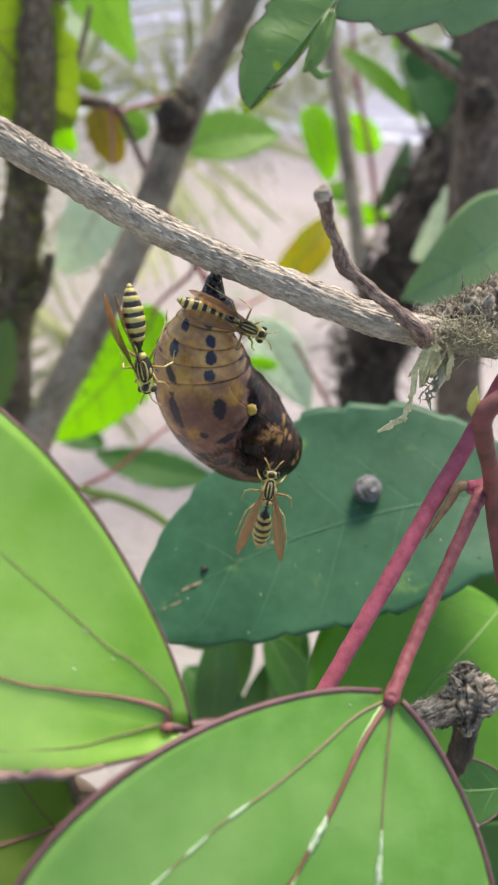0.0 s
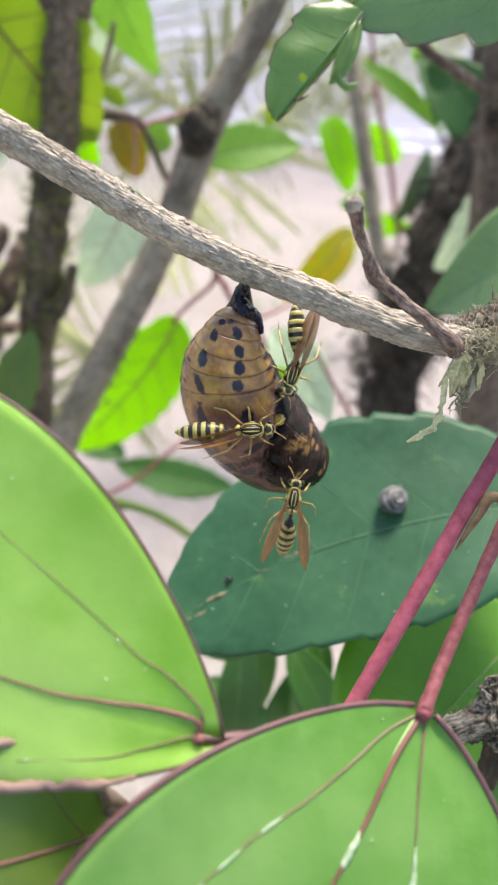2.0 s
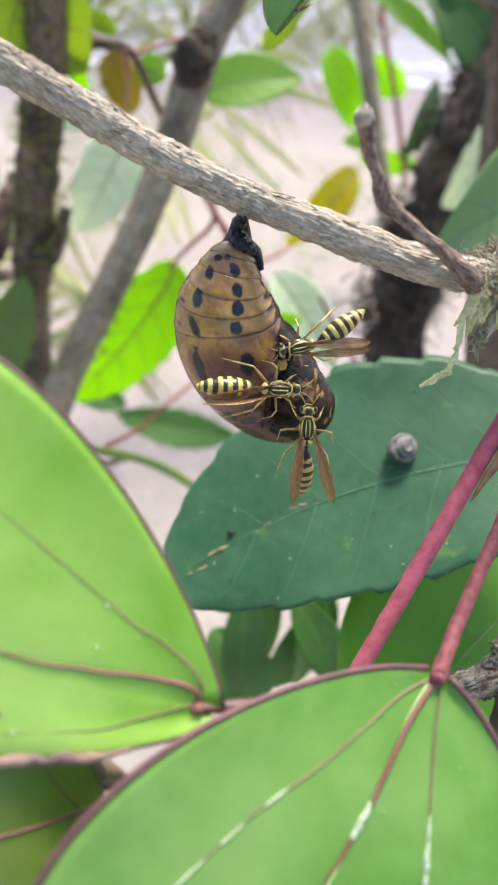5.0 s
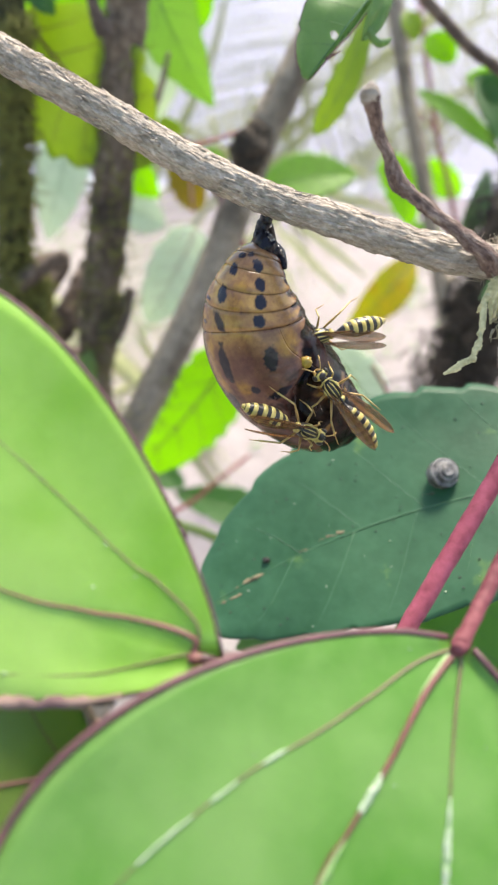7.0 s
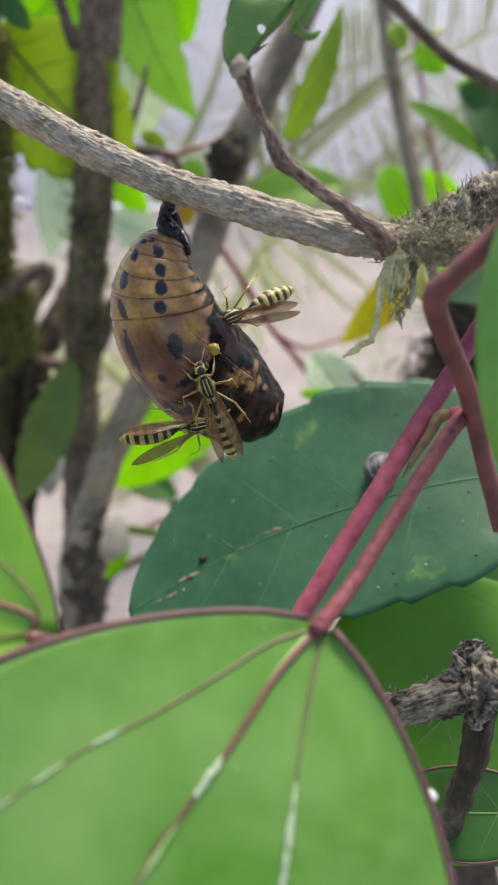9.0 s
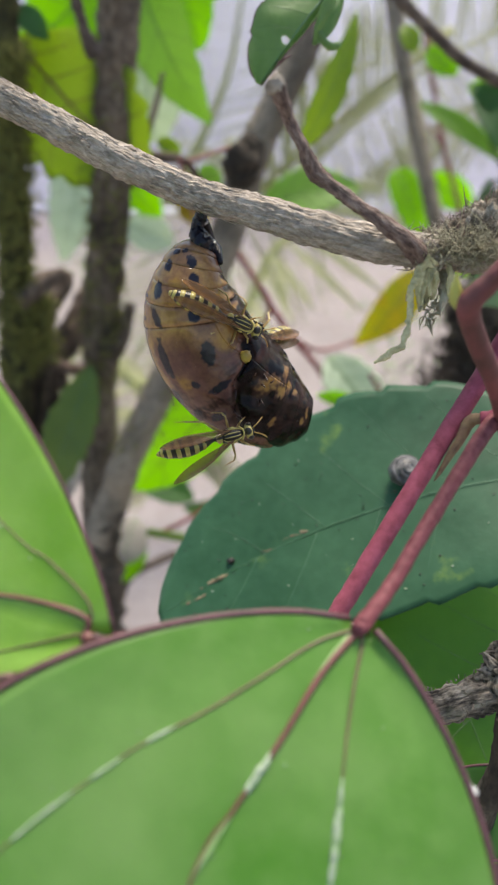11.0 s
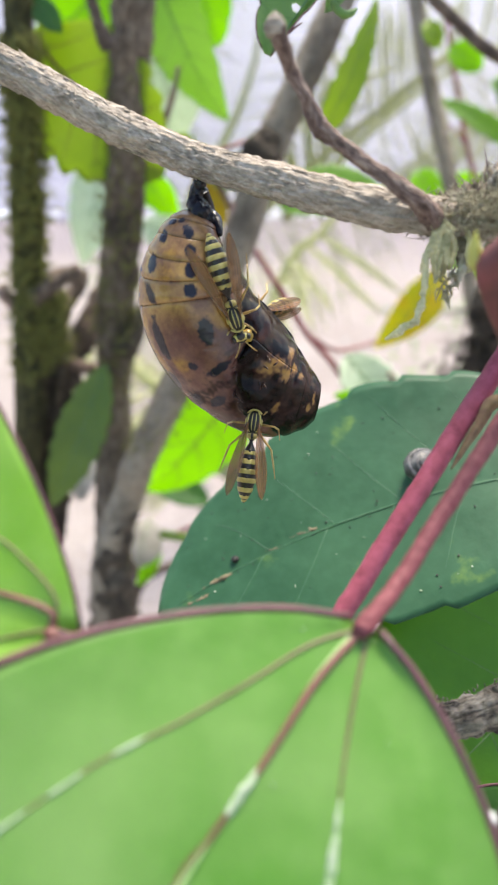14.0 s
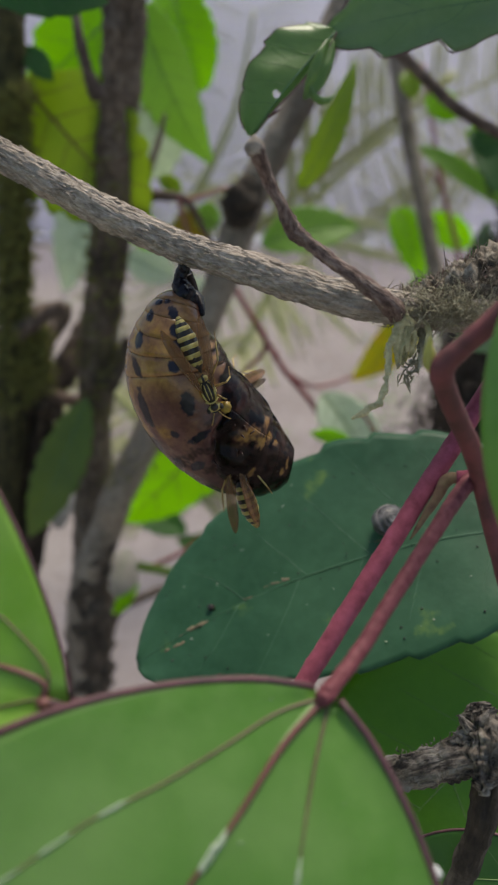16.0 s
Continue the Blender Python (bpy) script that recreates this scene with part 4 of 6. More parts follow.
def eaten_leaf():
    """A leaf whose one half is gnawed away to the midrib, with a round hole and a shrivelled rest."""
    ob = thing("leaf", "green leaf gnawed away along one side, with a hole", "leaf", SHRUB)
    b = Blade((0.0243, 0.0560, 0.0240), (0.0089, 0.0436, 0.0080), (-0.05, -0.8, 0.55), 0.0172, full=0.45, fold=0.05, sag=0.06, wave=0.10, left=0.16, right=1.0, blunt=0.45, teeth=3, bite=0.10, seed=2)
    us, vs = [0.01 + 0.98 * i / 80 for i in range(81)], [-1 + j / 24 for j in range(49)]
    bm = bmesh.new()
    grid_skin(bm, b.at, us, vs, 0.0003, b.z)
    hole = b.at(0.66, -0.1)
    bmesh.ops.delete(bm, geom=[f for f in bm.faces if (f.calc_center_median() - hole).length < 0.0008], context="FACES")
    part("blade", bm, GNAWED, ob)
    part("midrib", tube([b.at(s, 0, 0.0001) for s in (0, 0.25, 0.5, 0.75, 0.97)], [0.00016, 0.00006], 20, 6), VEIN_DEEP, ob)
    for k in range(5):
        part("vein", tube([b.at(0.12 + 0.15 * k + 0.14 * q, -0.9 * q, 0.00005) for q in (0, 0.33, 0.66, 1.0)], [0.00005, 0.00002], 14, 5), VEIN_GREEN, ob)
    for side in (-1, 1):
        part("margin", tube([b.at(0.01 + 0.98 * q / 60, side, -0.0001) for q in range(61)], [0.00014] * 2, 120, 5), EDGE, ob)
    part("thorn", tube([b.at(0.82, 0.6), b.at(0.82, 1.0) + Vector((0.0010, 0.0002, 0.0004)), b.at(0.82, 1.0) + Vector((0.0021, 0.0004, 0.0010))], [0.0003, 0.00022, 0.00004], 12, 6, 0.3, 900), EDGE, ob, "dry brown spur on the gnawed edge")
    rest = Blade((0.0234, 0.0545, 0.0229), (0.0185, 0.0474, 0.0139), (0.5, -0.75, 0.4), 0.0042, full=0.5, fold=0.9, curl=0.4, wave=0.25, blunt=0.6, seed=4)
    part("shrivelled_half", grid_skin(bmesh.new(), rest.at, [0.01 + 0.98 * i / 24 for i in range(25)], [-1 + j / 5 for j in range(11)], 0.0003, rest.z), GNAWED, ob, "shrivelled folded half")
    part("curled_tip", tube([(0.0193, 0.0483, 0.0163), (0.0200, 0.0478, 0.0149), (0.0214, 0.0478, 0.0137), (0.0229, 0.0482, 0.0137), (0.0240, 0.0488, 0.0144)], [0.0003, 0.0006, 0.0007, 0.0006, 0.0001], 30, 8, 0.5, 700), GNAWED, ob, "shrivelled curled leaf tip")


eaten_leaf()
leaf("dark green leaf at the edge of the shrub", (0.1145, 0.1086, -0.0372), (0.0671, 0.0820, -0.0531), (-0.2, -0.8, 0.3), 0.033, DULL, VEIN_DEEP, ribs=4, full=0.45, blunt=0.9, group=SHRUB)

# ---- stems behind ----
STEMS = "stems of the shrub"
stem = thing("stem", "upright grey brown stem with flaking mossy bark", "stem", STEMS)
part("wood", tube([(-0.0317, 0.2140, 0.0560), (-0.0372, 0.2136, 0.0254), (-0.0422, 0.2130, -0.0066), (-0.0533, 0.2117, -0.0745), (-0.0690, 0.2050, -0.1692), (-0.0735, 0.1700, -0.2602), (-0.0848, 0.1461, -0.3794), (-0.1254, 0.0907, -1.0159)], [0.0076, 0.0076, 0.0080, 0.0088, 0.0094, 0.0096, 0.010, 0.012], 160, 26, 0.2, 90, fine=0.12), BARK_STEM, stem)
part("branch_stub", tube([(-0.0600, 0.1977, -0.1365), (-0.0519, 0.2005, -0.1286), (-0.0484, 0.2054, -0.1195), (-0.0473, 0.2083, -0.1146)], [0.0055, 0.004, 0.003, 0.0022], 24, 10, 0.35, 150), BARK_DARK, stem, "short broken stub")
part("side_branch", tube([(-0.0482, 0.2123, -0.0582), (-0.0390, 0.2171, -0.0513), (-0.0277, 0.2194, -0.0512), (-0.0168, 0.2191, -0.0541), (-0.0073, 0.2185, -0.0719), (0.0054, 0.2217, -0.0976)], [0.004, 0.003, 0.0024, 0.0016, 0.0015, 0.0012], 50, 10, 0.2, 120), BARK_BROWN, stem, "brown side branch with red shoots")
part("side_branch", tube([(-0.0425, 0.2158, -0.0534), (-0.0346, 0.2254, -0.0415), (-0.0302, 0.2346, -0.0309), (-0.0281, 0.2423, -0.0222)], [0.003, 0.002, 0.0013, 0.001], 30, 8, 0.2, 120), BARK_BROWN, stem)
part("side_branch", tube([(-0.0474, 0.1951, -0.0094), (-0.0506, 0.1951, -0.0002), (-0.0526, 0.1961, 0.0106), (-0.0536, 0.1982, 0.0174)], [0.003, 0.0022, 0.0022, 0.0016], 30, 8, 0.25, 120), BARK_BROWN, stem)
tangle("moss", [(-0.0654, 0.1962, -0.1551), (-0.0550, 0.2060, -0.0823), (-0.0455, 0.2157, -0.0162)], 420, 0.0045, 0.0004, MOSS, stem, 40, 0.5, 0, 0.0085)
stem = thing("stem", "slanting grey stem with a dark knot", "stem", STEMS)
part("wood", tube([(0.0856, 0.2863, 0.0869), (0.0633, 0.2618, 0.0459), (0.0485, 0.2511, 0.0196), (0.0310, 0.2310, -0.0127), (0.0100, 0.2132, -0.0508), (-0.0089, 0.1926, -0.0987), (-0.0469, 0.1621, -0.1684), (-0.0565, 0.1606, -0.1929), (-0.0704, 0.1503, -0.2340), (-0.0769, 0.1391, -0.3371), (-0.1108, 0.0787, -0.9458)], [0.006, 0.006, 0.0062, 0.0065, 0.0075, 0.0072, 0.0075, 0.0078, 0.0085, 0.009, 0.01], 120, 22, 0.09, 90), BARK_GREY, stem)
# dark foot of the slanting stem: mossy bark, with the shadows there painted in
part("base", tube([(-0.0580, 0.1589, -0.1988), (-0.0689, 0.1503, -0.2340), (-0.0734, 0.1444, -0.2911), (-0.0768, 0.1370, -0.3453)], [0.0066, 0.0089, 0.0097, 0.0102], 60, 22, 0.35, 120), BARK_DARK, stem, "dark mossy stem base, shadows put into its colour")
part("collar", tube([(-0.0654, 0.1505, -0.2300), (-0.0698, 0.1482, -0.2578), (-0.0770, 0.1494, -0.3085), (-0.0851, 0.1440, -0.3824)], [0.0085, 0.0112, 0.0118, 0.012], 60, 22, 0.4, 120), BARK_DARK, stem, "dark mossy foot of the stems, shadows put into its colour")
part("red_flush", tube([(0.0048, 0.2080, -0.0640), (0.0018, 0.2046, -0.0715), (-0.0030, 0.1990, -0.0838)], [0.0066, 0.00745, 0.0066], 40, 22, 0.06, 90), FLUSH, stem, "pinkish stain on the bark")
part("knot", tube([(0.0047, 0.2046, -0.0595), (0.0065, 0.2061, -0.0502), (0.0116, 0.2123, -0.0426)], [0.0045, 0.0088, 0.0045], 30, 18, 0.4, 220), BARK_DARK, stem, "dark swollen knot")
part("knot", ball((0.0039, 0.2101, -0.0495), (0.0026, 0.0026, 0.0032), 0.35, 200), BARK_DARK, stem, "dark swollen knot")
tangle("moss", [(-0.0493, 0.1626, -0.1654), (-0.0374, 0.1656, -0.1540), (-0.0273, 0.1772, -0.1336)], 90, 0.0045, 0.00035, MOSS, stem, 42, 0.5, 0, 0.0075)
stem = thing("stem", "thin straight grey bark stem", "stem", STEMS)
part("wood", tube([(0.1009, 0.5831, 0.1001), (0.1139, 0.5320, 0.0153), (0.1318, 0.4844, -0.0648), (0.1540, 0.4193, -0.1514), (0.1771, 0.3558, -0.2473), (0.1982, 0.3137, -0.3321), (0.2782, 0.2060, -0.6400)], [0.0058, 0.006, 0.0062, 0.0062, 0.0062, 0.0062, 0.007], 80, 16, 0.07, 90), BARK_GREY, stem)
part("node", ball((0.1702, 0.3890, -0.1936), (0.0072, 0.0072, 0.0050), 0.2, 200), BARK_GREY, stem)

trunk = thing("trunk", "dark mossy trunk bristling with dead aerial roots", "trunk", STEMS)
part("wood", tube([(0.2086, 0.4115, 0.0316), (0.1905, 0.3340, -0.0545), (0.1684, 0.2954, -0.1001), (0.1498, 0.2677, -0.1408), (0.1411, 0.2441, -0.1898), (0.1458, 0.2087, -0.2854), (0.2389, 0.1229, -0.7111)], [0.017, 0.017, 0.017, 0.016, 0.017, 0.02, 0.02], 80, 22, 0.3, 60), BARK_DARK, trunk)
tangle("aerial_root", [(0.1787, 0.3073, -0.0779), (0.1567, 0.2759, -0.1159), (0.1383, 0.2462, -0.1587), (0.1295, 0.2224, -0.2079)], 700, 0.013, 0.0007, ROOT, trunk, 50, 0.4, 0, 0.0165)
tangle("aerial_root", [(0.1254, 0.2297, -0.1715), (0.1126, 0.2264, -0.1776), (0.1027, 0.2363, -0.1692)], 50, 0.016, 0.0006, ROOT, trunk, 51, 0.6)
trunk = thing("trunk", "smooth brown trunk among the leaves", "trunk", STEMS)
part("wood", tube([(0.1288, 0.2494, 0.0505), (0.1335, 0.2180, -0.0099), (0.1382, 0.2024, -0.0540), (0.1470, 0.1863, -0.1121), (0.1845, 0.1693, -0.2514)], [0.011, 0.011, 0.011, 0.011, 0.012], 50, 20, 0.08, 60), BARK_BROWN, trunk)
part("knot", ball((0.1231, 0.1870, -0.0270), (0.006, 0.005, 0.008), 0.4, 120), BARK_DARK, trunk, "dark bark knot")
mossy = thing("stem", "thick dark stem furred with green moss", "stem", STEMS)
part("wood", tube([(-0.0784, 0.2266, 0.0570), (-0.0829, 0.2094, 0.0025), (-0.0911, 0.2003, -0.0661), (-0.1048, 0.1870, -0.1562), (-0.1520, 0.1495, -0.3991)], [0.0052, 0.0052, 0.006, 0.007, 0.0085], 90, 18, 0.3, 140), BARK_MOSSY, mossy)
tangle("moss", [(-0.0825, 0.2031, -0.0056), (-0.0894, 0.1973, -0.0651), (-0.1017, 0.1885, -0.1412)], 2200, 0.0042, 0.00045, MOSS, mossy, 60, 0.5, 0, 0.0062)
part("side_branch", tube([(-0.0937, 0.1895, -0.1042), (-0.0838, 0.1941, -0.0984), (-0.0726, 0.1971, -0.0945)], [0.005, 0.005, 0.003], 20, 10, 0.3, 120), BARK_BROWN, mossy)
part("base", tube([(-0.0922, 0.2067, -0.1018), (-0.0936, 0.2048, -0.1210), (-0.0964, 0.2048, -0.1459), (-0.1012, 0.1984, -0.1794), (-0.1146, 0.1900, -0.2491)], [0.006, 0.0075, 0.008, 0.009, 0.0105], 60, 22, 0.5, 110), BARK_DARK, mossy, "dark swollen stem base")
tangle("moss", [(-0.0906, 0.1989, -0.1038), (-0.0908, 0.1952, -0.1219), (-0.0933, 0.1961, -0.1375)], 600, 0.005, 0.00045, MOSS, mossy, 63, 0.5, 0, 0.0075)
part("side_branch", tube([(-0.0941, 0.2065, -0.1602), (-0.0833, 0.2238, -0.1402), (-0.0769, 0.2370, -0.1275), (-0.0729, 0.2449, -0.1185)], [0.0075, 0.006, 0.0045, 0.003], 30, 12, 0.5, 130), BARK_BROWN, mossy, "dead brown side branch")
part("side_branch", tube([(-0.1069, 0.1947, -0.1429), (-0.0947, 0.2128, -0.1282), (-0.0849, 0.2277, -0.1174), (-0.0807, 0.2338, -0.1096)], [0.006, 0.005, 0.004, 0.003], 24, 10, 0.4, 120), BARK_BROWN, mossy, "dead brown side branch")
part("side_branch", tube([(-0.1065, 0.1899, -0.1000), (-0.0960, 0.2016, -0.1345), (-0.0819, 0.2125, -0.1537), (-0.0725, 0.2250, -0.1543)], [0.003, 0.0035, 0.003, 0.002], 24, 10, 0.4, 120), BARK_TWIG, mossy, "dead brown side branch")

# thin shoots between the stems
def shoot(label, points, radii, material=RED):
    ob = thing("shoot", label, "twig", "thin shoots")
    part("stalk", tube(points, radii, 40, 8, 0.06, 200), material, ob)
    return ob


shoot("thin red shoot with side stalks", [(0.1595, 0.5773, -0.0349), (0.1680, 0.5433, -0.0795), (0.1771, 0.5113, -0.1218), (0.1896, 0.4815, -0.1613), (0.2062, 0.4535, -0.2185)], [0.0017, 0.0019, 0.0021, 0.0023])
shoot("thin red shoot with side stalks", [(0.1765, 0.5130, -0.1201), (0.1698, 0.5249, -0.1131), (0.1641, 0.5312, -0.1075)], [0.0011, 0.0008])
shoot("thin red leaf stalk in the shrub", [(-0.0006, 0.2224, -0.1538), (0.0078, 0.2194, -0.1405), (0.0182, 0.2164, -0.1268), (0.0196, 0.2169, -0.1186), (0.0152, 0.2180, -0.1109)], [0.0009, 0.0012, 0.0014])
shoot("thin red leaf stalk in the shrub", [(0.0260, 0.2099, -0.1247), (0.0212, 0.2149, -0.1204), (0.0173, 0.2168, -0.1147), (0.0042, 0.2216, -0.0947)], [0.0010, 0.0012, 0.0012])
shoot("thin red leaf stalk in the shrub", [(-0.0162, 0.1983, -0.0470), (-0.0033, 0.2071, -0.0453), (0.0098, 0.2197, -0.0439)], [0.0009, 0.0007])
shoot("thin red leaf stalk in the shrub", [(-0.0192, 0.1992, -0.0467), (-0.0191, 0.2258, -0.0655), (-0.0217, 0.3359, -0.1258)], [0.0009, 0.0009])
shoot("reddish brown forked shoot", [(-0.0018, 0.2257, -0.0903), (0.0080, 0.2187, -0.1001), (0.0281, 0.2095, -0.1302), (0.0415, 0.2049, -0.1451), (0.0545, 0.2033, -0.1645)], [0.0012, 0.0013, 0.0015, 0.0013])
shoot("reddish brown forked shoot", [(0.0296, 0.2079, -0.1324), (0.0495, 0.2384, -0.1581), (0.0812, 0.3026, -0.1878)], [0.0012, 0.0010])
shoot("dark brown thin branch behind", [(0.0643, 0.2086, 0.0086), (0.0798, 0.2062, -0.0033), (0.0930, 0.2032, -0.0125), (0.1204, 0.2030, -0.0243)], [0.0022, 0.0022, 0.0022], BARK_BROWN)
shoot("thin pink shoot behind the chrysalis", [(0.0603, 0.1564, -0.1229), (0.0705, 0.1540, -0.1380), (0.0817, 0.1509, -0.1537)], [0.0008, 0.0009])
shoot("brown arched stalk over the soil", [(-0.0400, 0.1440, -0.2039), (-0.0185, 0.1385, -0.2040), (-0.0022, 0.1351, -0.2107), (0.0150, 0.1316, -0.2244)], [0.0022, 0.0022, 0.002], OLIVE)
shoot("thin red shoot low in the shrub", [(-0.0381, 0.1497, -0.2122), (-0.0189, 0.1576, -0.2063), (-0.0034, 0.1683, -0.1987), (0.0113, 0.1819, -0.1953)], [0.0011, 0.0010, 0.0009])
shoot("brown stem low in the shrub", [(-0.0752, 0.1808, -0.3299), (-0.0677, 0.1958, -0.2997), (-0.0480, 0.1994, -0.2854), (-0.0238, 0.2043, -0.2778)], [0.003, 0.0028, 0.0022], BARK_BROWN)

# ---- leaves behind ----
def back(label, base, tip, width, skin=FRESH, facing=(0.1, -0.85, 0.35), vein=VEIN_GREEN, **k):
    k.setdefault("group", SHRUB)
    k.setdefault("teeth", 8)
    k.setdefault("rib", 0.013)
    return leaf(label, base, tip, facing, width, skin, vein, **k)


back("large yellowish green leaf with a reddish midrib", (-0.0825, 0.2187, -0.0062), (-0.0343, 0.2138, -0.0600), 0.060, LIME_DIM, (0.1, -0.95, -0.05), vein=VEIN_RED, full=0.45, rib=0.012)
back("lime green leaf lit from behind", (-0.0476, 0.3040, 0.0202), (-0.0953, 0.2640, -0.0204), 0.045, LIME, (0.1, -0.95, -0.05), full=0.45)
back("green serrated leaf with a long pointed tip", (-0.0435, 0.3009, 0.0158), (-0.0088, 0.2778, -0.0511), 0.038, FRESH, (-0.5, -0.75, 0.2), teeth=9, bite=0.1, full=0.38)
back("lime green leaf lit from behind", (-0.0378, 0.3571, 0.0264), (-0.0153, 0.3327, -0.0252), 0.034, LIME, (0.3, -0.95, -0.05), full=0.5, blunt=0.6)
back("lime green leaf tip lit from behind", (-0.0595, 0.3185, -0.0900), (-0.0407, 0.3140, -0.1098), 0.020, LIME, (0.1, -0.95, 0.0), full=0.4, teeth=4)
back("small bright green leaf on a twig", (-0.0365, 0.2777, -0.0580), (-0.0248, 0.2768, -0.0643), 0.009, LIME_DIM, full=0.5, blunt=0.5, ribs=2)
back("olive leaf turning red, on a red stalk", (-0.0321, 0.3601, -0.0996), (-0.0186, 0.3504, -0.1302), 0.024, RUSTY, (0.1, -0.95, 0.0), vein=VEIN_RED, full=0.45, blunt=0.5, teeth=4)
back("olive leaf turning red, on a red stalk", (-0.0155, 0.2378, -0.0643), (-0.0031, 0.2328, -0.0663), 0.014, FRESH, vein=VEIN_RED, full=0.5, blunt=0.6, teeth=5)
back("mid green serrated leaf with a clear midrib", (0.0192, 0.3539, -0.1181), (0.0842, 0.3617, -0.1079), 0.036, FRESH, (0.1, -0.6, 0.75), teeth=8, full=0.45, rib=0.014)
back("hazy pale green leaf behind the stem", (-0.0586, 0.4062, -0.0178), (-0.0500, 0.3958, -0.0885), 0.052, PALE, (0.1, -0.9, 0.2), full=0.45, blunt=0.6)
back("upright narrow green leaf behind stem", (0.0283, 0.1726, -0.0347), (0.0477, 0.1947, 0.0059), 0.012, LIME_DIM, (0.3, -0.85, 0.1), full=0.35)
back("bright lime leaf lit from behind", (0.0040, 0.2309, -0.1560), (-0.0585, 0.2018, -0.2275), 0.054, LIME, (0.3, -0.95, -0.05), vein=VEIN_RED, teeth=10, bite=0.12, full=0.42, blunt=0.6)
back("whitish green underside of a serrated leaf", (-0.0235, 0.4704, -0.1896), (-0.0655, 0.4285, -0.2576), 0.052, PALE, (0.2, -0.8, 0.4), vein=VEIN_RED, teeth=5, full=0.4, blunt=0.6, rib=0.012)
back("yellowing leaf with brown blotches", (0.1574, 0.4440, -0.2007), (0.0983, 0.4012, -0.2474), 0.037, YELLOW, (-0.1, -0.95, 0.1), teeth=9, bite=0.08, full=0.42, rib=0.016)
back("bright lime leaf lit from behind", (0.1663, 0.4751, -0.2043), (0.2164, 0.4646, -0.2051), 0.022, LIME, (0.1, -0.95, 0.0), full=0.5)
back("bright lime serrated leaf lit from behind", (0.1673, 0.6411, -0.1750), (0.1970, 0.6058, -0.2359), 0.038, LIME, (0.2, -0.95, -0.05), teeth=5, full=0.4, blunt=0.5)
back("bright lime serrated leaf lit from behind", (0.2038, 0.6532, -0.1841), (0.2556, 0.6430, -0.2137), 0.036, LIME, (0.2, -0.95, -0.05), teeth=5, full=0.5, blunt=0.6)
back("green leaf in half shade", (0.1524, 0.4842, -0.1975), (0.1906, 0.4840, -0.1898), 0.02, FRESH, full=0.5)
back("blue green oval leaf in shade", (0.1408, 0.3126, -0.1317), (0.1613, 0.3423, -0.0959), 0.022, MID, (0.5, -0.8, 0.3), full=0.5, blunt=0.7)
back("long narrow bright green leaf", (0.1276, 0.4164, -0.0683), (0.1881, 0.3868, -0.1020), 0.015, FRESH, (-0.5, -0.4, 0.7), full=0.45)
back("green serrated leaf in half shade", (0.1380, 0.3401, -0.0441), (0.1910, 0.3045, -0.0857), 0.040, MID, teeth=6, bite=0.1, full=0.5)
back("lime leaf tip lit from behind", (0.1492, 0.3853, -0.0528), (0.1704, 0.3765, -0.0577), 0.016, LIME, full=0.5)
back("bluish green shiny serrated leaf", (0.1603, 0.2455, -0.0737), (0.1325, 0.2199, -0.1141), 0.034, PALE, (0.4, -0.8, 0.3), teeth=6, bite=0.12, full=0.45, blunt=0.6)
back("green leaf by the dark branch", (0.1350, 0.2678, -0.0382), (0.1182, 0.2705, -0.0350), 0.016, MID, full=0.5)
back("lime leaf by the thin stem", (0.1368, 0.4540, -0.0420), (0.1585, 0.4441, -0.0545), 0.022, LIME, full=0.5, blunt=0.6)
back("small yellow green leaf behind twig", (0.1066, 0.3954, -0.0204), (0.1134, 0.3847, -0.0341), 0.014, LIME_DIM, full=0.5, blunt=0.6)
back("pale green leaf seen from below", (0.0464, 0.1881, -0.1324), (0.0752, 0.1565, -0.1630), 0.026, PALE, (-0.1, -0.6, 0.8), full=0.4, rib=0.02)
back("bluish dark green serrated leaf", (-0.0337, 0.2426, -0.2789), (0.0476, 0.2314, -0.2902), 0.028, MID, (0.0036, -0.6768, 1.1158), teeth=7, bite=0.12, full=0.5, bend=-0.05)
back("bluish green oval leaf low down", (-0.0653, 0.2608, -0.2682), (-0.0263, 0.2448, -0.2748), 0.023, MID, (0.0036, -0.6768, 1.1158), full=0.5, blunt=0.6)
back("dull green leaf in the lower shrub", (-0.0649, 0.1863, -0.1359), (-0.0932, 0.1542, -0.1960), 0.024, OLIVE, (0.1, -0.9, 0.1), full=0.45)
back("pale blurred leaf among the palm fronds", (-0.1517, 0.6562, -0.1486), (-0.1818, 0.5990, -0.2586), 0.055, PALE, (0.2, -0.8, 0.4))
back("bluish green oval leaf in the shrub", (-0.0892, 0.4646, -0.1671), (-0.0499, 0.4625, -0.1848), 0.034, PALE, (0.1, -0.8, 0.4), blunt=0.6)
back("small lime green shoot leaf", (-0.0667, 0.1857, -0.2879), (-0.0519, 0.1993, -0.2682), 0.010, LIME, full=0.5)
back("lime leaf behind the dark leaf", (0.0383, 0.1577, -0.1342), (0.0556, 0.1563, -0.1357), 0.007, LIME, full=0.5)
back("dark green leaf at the top of the shrub", (-0.0631, 0.1227, 0.0260), (-0.0292, 0.1272, 0.0247), 0.013, MID, full=0.5, teeth=5, group=SHRUB)
back("dark green narrow leaf at top", (-0.0784, 0.2120, 0.0058), (-0.0674, 0.2095, -0.0055), 0.010, MID, full=0.5)



